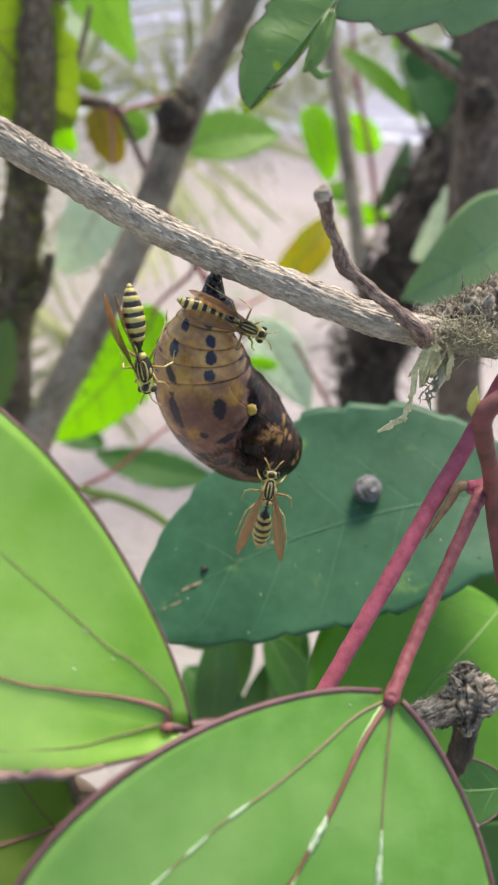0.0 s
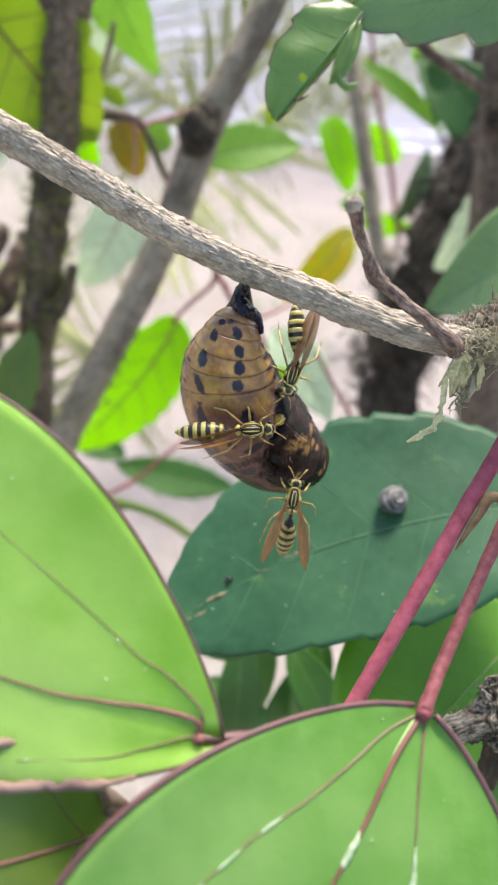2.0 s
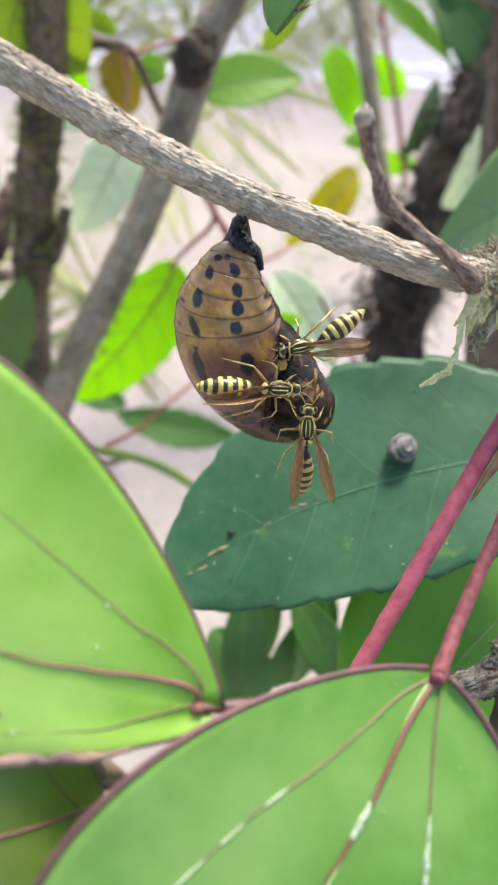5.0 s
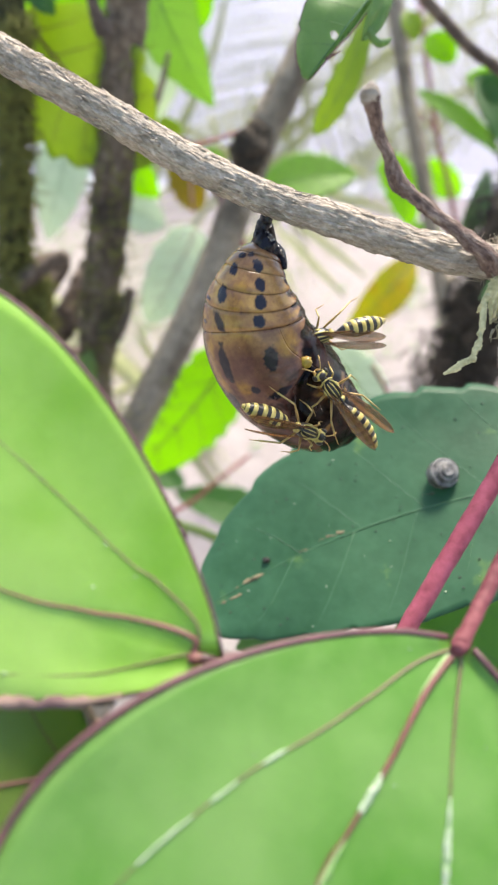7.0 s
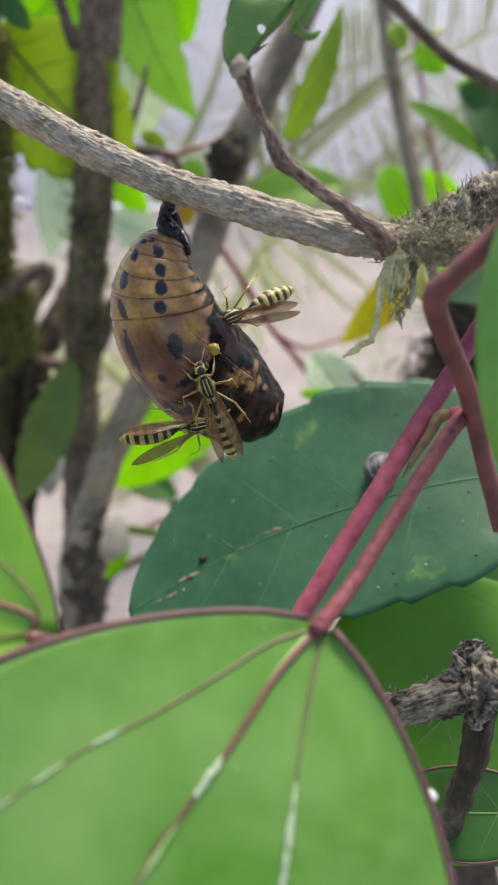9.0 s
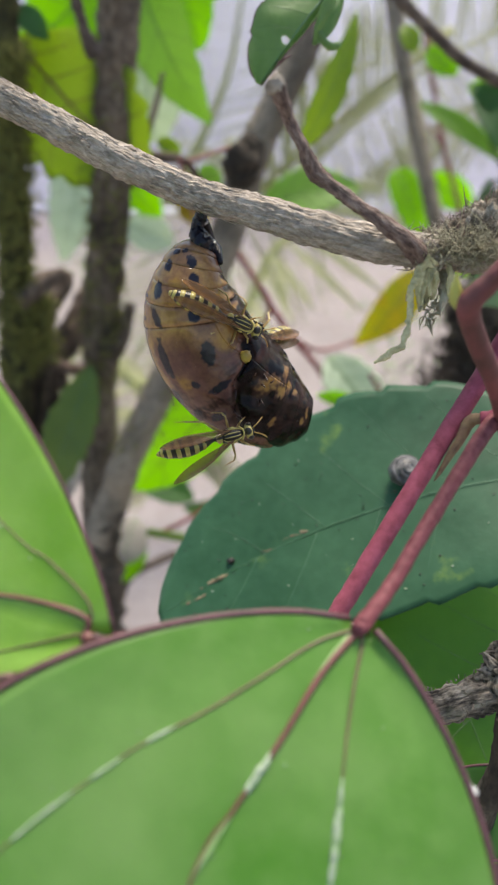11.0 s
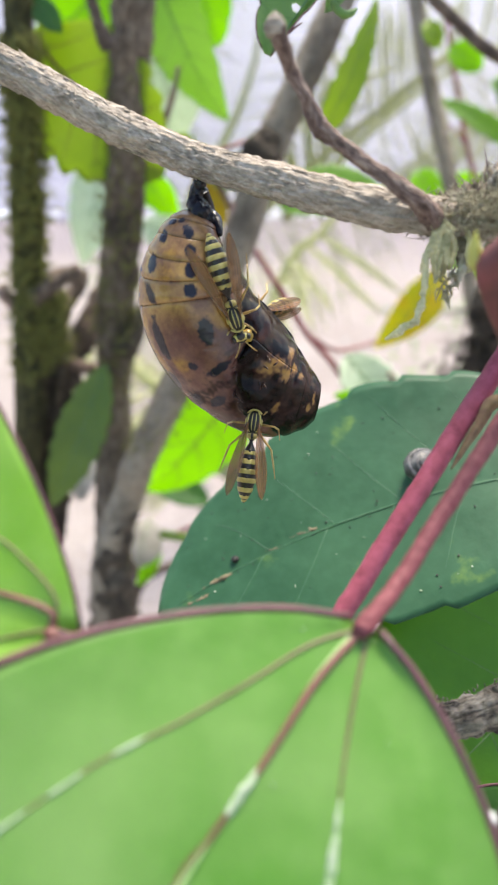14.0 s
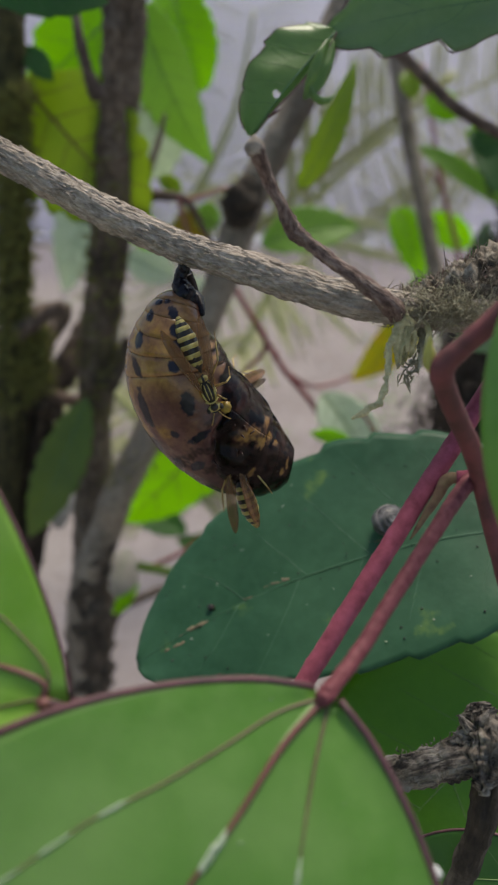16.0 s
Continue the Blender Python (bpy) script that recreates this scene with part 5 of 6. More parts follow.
# added leaves: their near-white colour stands in for bright sunlit spots
SUNLIT_PALE = leafy("sunlit_spot_leaf", (0.52, 0.49, 0.45), (0.34, 0.31, 0.27), (0.7, 0.67, 0.6), share=0.3, rough=0.7)
back("added pale leaf for a sunlit white patch low in the shrub", (-0.0984, 0.2490, -0.2255), (-0.1036, 0.2234, -0.2544), 0.018, SUNLIT_PALE, (0.0, -0.5, 0.85), full=0.5, blunt=0.6, teeth=0)
back("added pale leaf for a sunlit white patch low in the shrub", (-0.0585, 0.2080, -0.2545), (-0.0662, 0.1869, -0.2735), 0.024, SUNLIT_PALE, (0.2, -0.5, 0.8), full=0.5, blunt=0.6, teeth=0)
# ---- the chrysalis ----
SPINE = spline([(-0.0002, 0.0007, -0.0002), (-0.0001, 0.0011, -0.0047), (-0.0013, -0.0022, -0.0067), (-0.0017, -0.0035, -0.0110), (-0.0003, -0.0041, -0.0172), (0.0030, -0.0046, -0.0222), (0.0082, -0.0050, -0.0272), (0.0126, -0.0054, -0.0289), (0.0158, -0.0056, -0.0296)], 81)
GIRTH = [0.0008, 0.0021, 0.0043, 0.0067, 0.0079, 0.0083, 0.0075, 0.0056, 0.0027]
SEAMS = [(0.235, -0.03), (0.270, -0.018), (0.314, -0.016), (0.357, 0.005), (0.400, 0.03)]  # where each seam lies, and how it bends round the flanks
toward = (Vector((-0.012, -0.08, 0.047)) - Vector((0.0, 0.0, -0.015))).normalized()


def soft(x):
    x = min(max(x, 0.0), 1.0)
    return x * x * (3 - 2 * x)


def smooth_between(values, s):
    """A value on a smooth curve through evenly spaced ones."""
    p = [2 * values[0] - values[1]] + list(values) + [2 * values[-1] - values[-2]]
    t = s * (len(values) - 1)
    k = min(int(t), len(values) - 2)
    u, (a, b, c, d) = t - k, p[k:k + 4]
    return 0.5 * (2 * b + (c - a) * u + (2 * a - 5 * b + 4 * c - d) * u * u + (3 * b - 3 * c + d - a) * u ** 3)


def wing_line(u):
    """Where round the body, in degrees, the dark wing case ends."""
    stops = ((0.42, 0), (0.45, 34), (0.59, 64), (0.61, 86), (0.64, 99), (0.70, 128), (0.80, 142), (0.90, 200), (1.0, 300))
    for (a, x), (b, y) in zip(stops, stops[1:]):
        if u <= b:
            return x + (y - x) * max(0.0, (u - a) / (b - a))
    return 300


def seam_at(seam, w):
    return seam[0] + seam[1] * (1 - math.sin(w))


def shell(u, w, lift=0.0):
    """The chrysalis skin: u from stalk to head, w round it: 0 on the belly, 90 degrees towards the open side, 180 the back."""
    i = min(max(u, 0.0), 1.0) * 80
    k = min(int(i), 79)
    q = SPINE[k].lerp(SPINE[k + 1], i - k)
    here, there = (SPINE[min(j + 4, 80)] - SPINE[max(j - 4, 0)] for j in (k, k + 1))
    way = here.lerp(there, i - k).normalized()
    front = (toward - way * toward.dot(way)).normalized()
    side = way.cross(front)
    r = smooth_between(GIRTH, u)
    wd = math.degrees(w)
    wd = wd - 360 if wd > 275 else wd
    for s in SEAMS:
        d = u - seam_at(s, w) - 0.002 * noise.noise(Vector((math.cos(w) * 3, math.sin(w) * 3, s[0] * 50)))
        r *= 1 - 0.022 * math.exp(-(d / 0.0035) ** 2) + 0.018 * math.exp(-((d + 0.012) / 0.009) ** 2)
    r *= 1 + 0.018 * noise.noise(Vector((u * 9, math.cos(w) * 1.5, math.sin(w) * 1.5))) + 0.005 * noise.noise(Vector((u * 45, math.cos(w) * 6, math.sin(w) * 6)))
    if u > 0.44:
        near = (wing_line(u) - wd) / 9
        r *= 1 + 0.03 * soft((u - 0.44) / 0.12) * (soft(near) - 0.5) - 0.06 * soft((u - 0.44) / 0.12) * math.exp(-near * near * 1.6)
        r *= 1 - 0.10 * math.exp(-((u - 0.65) / 0.045) ** 2 - ((wd - 88) / 15) ** 2)
        r *= 1 + 0.016 * math.exp(-((wd - 40) / 12) ** 2) * soft((u - 0.66) / 0.08) * soft((0.93 - u) / 0.06)
        r *= 1 + 0.03 * noise.noise(Vector((u * 22, wd * 0.06, 9.0))) * soft((u - 0.58) / 0.05)
    r *= 1 + 0.06 * math.exp(-((u - 0.965) / 0.03) ** 2) - 0.022 * math.exp(-((u - 0.905) / 0.03) ** 2)
    return q + (front * math.sin(w) - side * math.cos(w)) * (r + lift)


# black marks: along, round in degrees, half length, half width, slant
MARKS = ((0.238, 100, 0.006, 6, 0), (0.258, 81, 0.010, 9, -300), (0.291, 73.5, 0.0115, 7, -60), (0.330, 73.5, 0.0145, 7, 60), (0.378, 79, 0.0125, 6.5, 80), (0.480, 82, 0.029, 6.5, 130),
         (0.243, 115, 0.006, 7, 0), (0.272, 122, 0.012, 6.5, -150), (0.325, 126, 0.016, 6.5, -60), (0.383, 128, 0.0195, 6.5, -240), (0.474, 133, 0.040, 6, 67), (0.577, 158, 0.022, 7, 280),
         (0.552, 118, 0.009, 3.5, 0), (0.592, 103, 0.011, 12, -100), (0.655, 131, 0.010, 9, 120), (0.625, 150, 0.008, 8, 100),
         (0.30, 173, 0.022, 4, 0), (0.35, 176, 0.018, 4, 0), (0.345, 155, 0.003, 7, 0), (0.395, 158, 0.004, 6, 0))
BLOTCHES = ((0.72, 44, 0.022, 10), (0.955, 84, 0.012, 12), (0.69, 66, 0.032, 13), (0.75, 70, 0.042, 11), (0.80, 60, 0.040, 10), (0.85, 63, 0.020, 8), (0.78, 108, 0.016, 9), (0.932, 104, 0.014, 10))
GOLD = ((0.262, 135, 0.012, 14), (0.335, 160, 0.03, 16), (0.39, 165, 0.02, 14), (0.29, 22, 0.014, 22), (0.335, 24, 0.018, 24), (0.385, 30, 0.010, 18), (0.45, 54, 0.035, 12), (0.44, 150, 0.05, 9), (0.34, 105, 0.016, 14), (0.30, 100, 0.010, 10), (0.27, 142, 0.016, 12), (0.325, 141, 0.02, 9), (0.50, 152, 0.05, 8), (0.475, 62, 0.04, 9), (0.54, 128, 0.02, 8))


def pigment(u, w):
    """How much of the dark shell, of umber, of black mark and of gold or orange there is at a place of the skin."""
    wd = math.degrees(w) % 360
    wd = wd - 360 if wd > 275 else wd
    n = noise.noise(Vector((u * 14, wd * 0.06, 3.0))) + 0.5 * noise.noise(Vector((u * 40, wd * 0.2, 7.0)))
    fine = noise.noise(Vector((u * 90, wd * 0.25, 1.0)))
    dark = 0.0
    if u > 0.43:
        inside = (wing_line(u) - wd) / 10
        dark = soft(inside + 0.5 + 0.7 * n) * (0.93 + 0.2 * n)
        dark = max(dark, 0.97 * soft(inside + 0.4 + 0.4 * n) * soft((5.0 - inside) / 2 + n))
        dark = max(dark, 0.35 * soft((u - 0.60) / 0.1 + 0.5 * n))
    else:
        dark = 0.95 * soft((27 + 9 * math.sin(u * 145) - wd) / 14 + 0.5 * n) if wd > -100 else 0.0
    dark = max(dark, 0.9 * soft((wd - 171) / 10 + 0.3 * n))
    if u > 0.5:
        smear = noise.noise(Vector((u * 26, wd * 0.045, 31.0))) + 0.5 * fine
        dark = max(dark, 0.8 * soft((u - 0.5) / 0.12) * soft(0.35 + 1.5 * smear) * soft((175 - wd) / 20))
    dark = max(dark, soft((0.16 - u) / 0.03 + 0.3 * n))
    dark = max(dark, 0.95 * soft((0.215 - u) / 0.03 + 0.4 * n) * soft((92 - wd) / 30 + 0.4 * n))
    brown = soft((u - 0.395) / 0.10 + 0.3 * n)
    brown = max(brown, 0.75 * soft((0.235 - u) / 0.03 + 0.3 * n), 0.6 * soft((40 - wd) / 30 + n) if u > 0.34 else 0.0)
    for s in SEAMS:
        d = (u - seam_at(s, w)) / 0.0026
        dark = max(dark, (0.55 if u < 0.5 else 0.14) * math.exp(-d * d) * (0.65 + 0.7 * n))
    rim = soft((wd - 150) / 45 + 0.6 * n) + soft((48 - wd) / 36 + 0.6 * n)
    brown = max(brown, 0.85 * min(1.0, rim), 0.5 * soft(0.2 + 1.3 * noise.noise(Vector((u * 17, wd * 0.035, 21.0))) + 0.5 * fine))
    mark = gold = 0.0
    for cu, cw, du, dw, slant in MARKS:
        d = (abs((u - cu) / du) ** 2.1 + abs((wd - cw - (u - cu) * slant) / dw) ** 2.1) ** 0.476 + 0.42 * n + 0.3 * fine
        mark = max(mark, soft((1.3 - d) / 0.34))
    for cu, cw, du, dw in BLOTCHES:
        d = (((u - cu) / du) ** 2 + ((wd - cw) / dw) ** 2) ** 0.5 + 0.7 * n + 0.4 * fine
        gold = max(gold, 0.85 * soft((1.05 - d) / 0.7))
    for cu, cw, du, dw in GOLD:
        d = (((u - cu) / du) ** 2 + ((wd - cw) / dw) ** 2) ** 0.5 + 0.35 * n + 0.35 * fine
        gold = max(gold, 0.85 * soft((1.45 - d) / 1.2))
    return dark, brown, mark, gold


def shell_material():
    m, nt, n, l, p = nodes_of("chrysalis_shell")
    at = n.new("ShaderNodeAttribute")
    at.attribute_name = "pigment"
    part_of = n.new("ShaderNodeSeparateColor")
    l.new(at.outputs["Color"], part_of.inputs["Color"])
    f, g, h = noise_of(nt, 170, 5), noise_of(nt, 900, 6), noise_of(nt, 520, 5)
    col = ramp(nt, f, [(0.34, (0.20, 0.096, 0.05)), (0.48, (0.335, 0.175, 0.070)), (0.62, (0.47, 0.27, 0.085))])
    brown = ramp(nt, f, [(0.34, (0.078, 0.029, 0.026)), (0.5, (0.155, 0.066, 0.048)), (0.64, (0.24, 0.112, 0.062))])
    col = mixed(nt, part_of.outputs["Green"], col, brown)
    col = mixed(nt, at.outputs["Alpha"], col, ramp(nt, h, [(0.35, (0.25, 0.115, 0.025)), (0.65, (0.44, 0.235, 0.045))]))
    col = mixed(nt, ramp(nt, h, [(0.33, (0.35, 0.35, 0.35)), (0.5, (0, 0, 0))]), col, (0.09, 0.04, 0.03))
    char = ramp(nt, h, [(0.4, (0.002, 0.0015, 0.0015)), (0.7, (0.014, 0.006, 0.0055))])
    fade = n.new("ShaderNodeMath")
    fade.operation = "MULTIPLY_ADD"
    l.new(at.outputs["Alpha"], fade.inputs[0])
    fade.inputs[1].default_value = -0.85
    l.new(part_of.outputs["Red"], fade.inputs[2])
    fade.use_clamp = True
    col = mixed(nt, fade.outputs[0], col, char)
    col = mixed(nt, part_of.outputs["Blue"], col, (0.014, 0.013, 0.022))
    l.new(col, p.inputs["Base Color"])
    l.new(ramp(nt, h, [(0.3, (0.14, 0.14, 0.14)), (0.7, (0.28, 0.28, 0.28))]), p.inputs["Roughness"])
    l.new(ramp(nt, fade.outputs[0], [(0.3, (0.4, 0.4, 0.4)), (0.9, (0.15, 0.15, 0.15))]), p.inputs["Specular IOR Level"])
    bump(nt, p, g, 0.35, 0.0002)
    return m


SHELL_SKIN = shell_material()
INK = plain("ink_black_shell", (0.010, 0.009, 0.015), (0.003, 0.0025, 0.005), 0.22, 900, relief=0.6)
INK.node_tree.nodes["Principled BSDF"].inputs["Specular IOR Level"].default_value = 0.3
GORE = plain("torn_wet_inside", (0.06, 0.018, 0.012), (0.012, 0.005, 0.005), 0.3, 500, relief=0.8, depth=0.0005)


def shell_piece(name, u0, u1, w0, w1, nu, nw, thick, label=""):
    """A piece of the shell between two seams, each given as a place and a bend."""
    closed = abs(w1 - w0) > 6.28
    m = nw if closed else nw + 1
    rounds = [w0 + (w1 - w0) * j / nw for j in range(m)]
    places = [(seam_at(u0, w) + (seam_at(u1, w) - seam_at(u0, w)) * i / nu, w) for i in range(nu + 1) for w in rounds]
    verts = [shell(u, w) for u, w in places] + [shell(u, w, -thick) for u, w in places]
    low = len(places)
    faces = []
    span = range(m) if closed else range(m - 1)
    for i in range(nu):
        for j in span:
            a, b, c, d = i * m + j, i * m + (j + 1) % m, (i + 1) * m + (j + 1) % m, (i + 1) * m + j
            faces += [(a, b, c, d), (low + a, low + d, low + c, low + b)]
    for i in (0, nu):
        for j in span:
            a, b = i * m + j, i * m + (j + 1) % m
            faces.append((a, low + a, low + b, b))
    if not closed:
        for j in (0, m - 1):
            for i in range(nu):
                a, b = i * m + j, (i + 1) * m + j
                faces.append((a, b, low + b, low + a))
    bm = bmesh.new()
    vs = [bm.verts.new(v) for v in verts]
    for f in faces:
        bm.faces.new([vs[k] for k in f])
    bmesh.ops.recalc_face_normals(bm, faces=bm.faces[:])
    ob = part(name, bm, SHELL_SKIN, chrysalis, label)
    layer = ob.data.color_attributes.new("pigment", "FLOAT_COLOR", "POINT")
    values = [pigment(u, w) for u, w in places]
    for k, v in enumerate(values + values):
        layer.data[k].color = v
    return ob


chrysalis = thing("chrysalis", "ochre brown chrysalis with black spots, torn open, hanging from branch", "chrysalis")
for a, b in zip([(0.03, 0.0)] + SEAMS, SEAMS):
    shell_piece("abdomen_segment", a, b, 0, 2 * math.pi, max(16, int((b[0] - a[0]) * 360)), 200, 0.0004)
shell_piece("thorax", SEAMS[-1], (0.885, 0.0), radians(60), radians(275), 150, 130, 0.0004, "purplish brown lower back")
shell_piece("wing_case", SEAMS[-1], (0.885, 0.0), radians(-85), radians(60), 150, 90, 0.0004, "dark wing case with orange blotches")
shell_piece("head", (0.885, 0.0), (0.998, 0.0), 0, 2 * math.pi, 44, 150, 0.0004, "black knobbed head end")
part("wing_ridge", tube([shell(u, radians(2), 0.0) for u in (0.50, 0.58, 0.66, 0.72, 0.78, 0.84, 0.88)], [0.0001, 0.0003, 0.0004, 0.0003, 0.0001], 40, 8, 0.3, 600), INK, chrysalis, "black ridge of the wing case")
part("cremaster", tube([(0.0005, -0.0002, 0.0010), (-0.0002, -0.0001, -0.0004), (-0.0006, -0.0000, -0.0018), (-0.0005, -0.0010, -0.0027), (0.0002, -0.0022, -0.0034), (0.0019, -0.0015, -0.0053)], [0.0008, 0.00075, 0.0009, 0.00125, 0.0014, 0.0007], 110, 30, 0.3, 1300, fine=0.12), INK, chrysalis, "black stalk and silk pad")
part("shoulder_ridge", tube([(0.0002, -0.0016, -0.0030), shell(0.12, radians(52), 0.0), shell(0.155, radians(40), 0.0), shell(0.19, radians(30), 0.0001), shell(0.23, radians(24), 0.0004)], [0.0010, 0.0010, 0.0009, 0.0008, 0.0003], 60, 20, 0.25, 900), INK, chrysalis, "black ridge below the stalk")
part("silk_pad", ball((0.0006, -0.0005, 0.0013), (0.0016, 0.001, 0.0009), 0.4, 700), LICHEN, chrysalis, "whitish silk pad")
rnd = random.Random(3)
for k in range(16):
    u, w = rnd.uniform(0.595, 0.70), radians(rnd.uniform(62, 118))
    q, up = shell(u, w, -0.0001), shell(u, w, 0.001) - shell(u, w)
    d = Vector((rnd.gauss(0, 1), rnd.gauss(0, 1), rnd.gauss(0, 1))) * 0.0004
    part("shred", tube([q, q + up * 0.4 + d * 0.5, q + up * 0.3 + d * 1.6], [0.00014, 0.00012, 0.00004], 8, 5, 0.3, 900), GORE, chrysalis)
part("flesh", ball(shell(0.575, radians(60), 0.0002), (0.00085, 0.0008, 0.0009), 0.3, 700), plain("yellow_flesh", (0.42, 0.29, 0.05), (0.24, 0.13, 0.03), 0.35, 700), chrysalis, "yellow ball of torn flesh")


# ---- wasps ----
W_YELLOW = plain("wasp_yellow", (0.56, 0.47, 0.15), (0.36, 0.27, 0.07), 0.4, 900)
W_BLACK = plain("wasp_black", (0.025, 0.02, 0.015), (0.012, 0.01, 0.008), 0.35, 900)
W_LEG = plain("wasp_shin", (0.56, 0.43, 0.17), (0.36, 0.25, 0.08), 0.45, 900)
W_DARK = plain("wing_vein_brown", (0.17, 0.08, 0.03), None, 0.5, 900)
W_BROWN = plain("wasp_leg", (0.5, 0.32, 0.10), (0.3, 0.17, 0.05), 0.45, 900)


def wing_material():
    m, nt, n, l, p = nodes_of("wasp_wing")
    l.new(ramp(nt, noise_of(nt, 500, 4, (0.3, 1, 1)), [(0.35, (0.19, 0.078, 0.024)), (0.7, (0.38, 0.19, 0.065))]), p.inputs["Base Color"])
    p.inputs["Roughness"].default_value = 0.25
    clear = n.new("ShaderNodeBsdfTransparent")
    mix = n.new("ShaderNodeMixShader")
    mix.inputs["Fac"].default_value = 0.56
    l.new(clear.outputs["BSDF"], mix.inputs[1])
    l.new(p.outputs["BSDF"], mix.inputs[2])
    l.new(mix.outputs["Shader"], n["Material Output"].inputs["Surface"])
    return m


W_WING = wing_material()
MM = 0.001


def mm(*v):
    return Vector(v) * MM


def wasp(label, seed=1):
    ob = thing("wasp", label, "wasp", "wasps on the chrysalis")
    part("thorax", ball((0, 0, 0), (1.9 * MM, 1.1 * MM, 1.15 * MM), 0.03, 300, 24, 16), W_BLACK, ob)
    for side in (-1, 1):
        part("thorax_stripe", tube([mm(1.2, 0.22 * side, 1.0), mm(0.4, 0.26 * side, 1.17), mm(-0.5, 0.26 * side, 1.15), mm(-1.1, 0.2 * side, 1.0)], [0.00004, 0.00009, 0.00004], 12, 6), W_YELLOW, ob, "yellow stripe")
        part("thorax_stripe", tube([mm(1.5, 0.45 * side, 0.72), mm(0.9, 0.75 * side, 0.82), mm(0, 0.82 * side, 0.82), mm(-0.9, 0.72 * side, 0.8), mm(-1.3, 0.4 * side, 0.85)], [0.00006, 0.00013, 0.00012, 0.00006], 18, 6), W_YELLOW, ob, "yellow stripe")
        part("thorax_patch", ball(mm(0.2, 1.02 * side, 0.2), (0.45 * MM, 0.16 * MM, 0.3 * MM), 0.1, 600, 10, 7), W_YELLOW, ob, "yellow patch below the wing")
    part("collar", tube([mm(1.35, -0.95, 0.2), mm(1.62, -0.5, 0.68), mm(1.7, 0, 0.82), mm(1.62, 0.5, 0.68), mm(1.35, 0.95, 0.2)], [0.00013] * 2, 14, 6), W_YELLOW, ob, "yellow collar")
    part("hind_plate", ball(mm(-1.75, 0, 0.2), (0.5 * MM, 0.8 * MM, 0.75 * MM), 0.05, 300, 14, 9), W_YELLOW, ob, "yellow plate")
    part("hind_stripe", tube([mm(-1.4, 0, 0.98), mm(-1.9, 0, 0.98), mm(-2.28, 0, 0.4)], [0.00016, 0.0002, 0.0001], 10, 6), W_BLACK, ob, "black middle stripe")
    head = part("head", ball(mm(2.55, 0, -0.1), (0.62 * MM, 1.15 * MM, 0.98 * MM), 0.03, 300, 18, 12), W_YELLOW, ob, "yellow and black face")
    part("crown", ball(mm(2.45, 0, 0.5), (0.5 * MM, 0.62 * MM, 0.5 * MM), 0.05, 300, 12, 8), W_BLACK, head)
    part("face_bar", tube([mm(2.98, -0.55, 0.45), mm(3.16, 0, 0.3), mm(2.98, 0.55, 0.45)], [0.0001, 0.0002, 0.0001], 12, 6), W_BLACK, head, "black bar over the face")
    part("neck", tube([mm(1.6, 0, 0), mm(2.1, 0, 0)], [0.0005, 0.0005], 6, 8), W_BLACK, ob)
    for side in (-1, 1):
        part("eye", ball(mm(2.68, 0.93 * side, 0.12), (0.44 * MM, 0.33 * MM, 0.66 * MM), 0, 1, 14, 9), W_BLACK, head, "dark kidney-shaped eye")
        part("antenna", tube([mm(3.1, 0.28 * side, 0.3), mm(3.8, 0.7 * side, 0.8), mm(4.5, 1.15 * side, 0.5), mm(4.9, 1.45 * side, 0.0)], [0.00009, 0.00007, 0.0001, 0.00007], 18, 6), W_BROWN, head)
        part("jaw", tube([mm(3.0, 0.5 * side, -0.7), mm(3.35, 0.25 * side, -1.0), mm(3.4, 0.02 * side, -1.1)], [0.00018, 0.00008], 8, 6), W_BROWN, head)
    part("waist", tube([mm(-2.0, 0, 0), mm(-2.5, 0, 0.08), mm(-3.1, 0, 0.05)], [0.0005, 0.00022, 0.0004], 12, 8), W_BLACK, ob)
    line = [mm(0, 0, 0), mm(-1.2, 0, 0.05), mm(-3.0, 0, 0.0), mm(-4.8, 0, -0.15), mm(-6.6, 0, -0.35), mm(-7.9, 0, -0.55)]
    girth = [0.0003, 0.0009, 0.00136, 0.0013, 0.00085, 0.0001]
    gaster = part("abdomen", tube(line, girth, 50, 18), W_BLACK, ob, "black abdomen with yellow bands")
    gaster.location = mm(-2.8, 0, 0)
    core = spline(line, 101)
    for k in range(6):
        u = 0.17 + 0.135 * k
        at = [int((u + 0.07 * q) * 100) for q in (0, 0.3, 0.7, 1.0)]
        rr = [between(girth, i / 100) + e for i, e in zip(at, (0.0, 0.00005, 0.00006, 0.00002))]
        part("band", tube([core[i] for i in at], rr, 8, 18), W_YELLOW, gaster, "yellow band")
        part("band_notch", ball(core[at[0]] + mm(0, 0, rr[1] * 1000 * 0.93), (0.2 * MM, 0.22 * MM, 0.13 * MM), 0.1, 600, 8, 6), W_BLACK, gaster, "black notch in the band")
    part("sting_tip", tube([core[93], core[97], core[100]], [0.00042, 0.0003, 0.00006], 6, 10), W_YELLOW, gaster, "yellow tip")
    wings = []
    for side in (-1, 1):
        b = Blade((0, 0, 0), mm(-10.4, 0, 0.3), (0, side * 0.35, 1), 1.95 * MM, full=0.62, fold=0.3, sag=0.015, blunt=0.6, wave=0.06, left=1.0 if side > 0 else 0.75, right=0.75 if side > 0 else 1.0, seed=seed + side)
        wing = part("wing", grid_skin(bmesh.new(), b.at, [0.004 + 0.993 * i / 24 for i in range(25)], [-1 + j / 4 for j in range(9)], 0.00004, b.z), W_WING, ob, "folded amber brown wing")
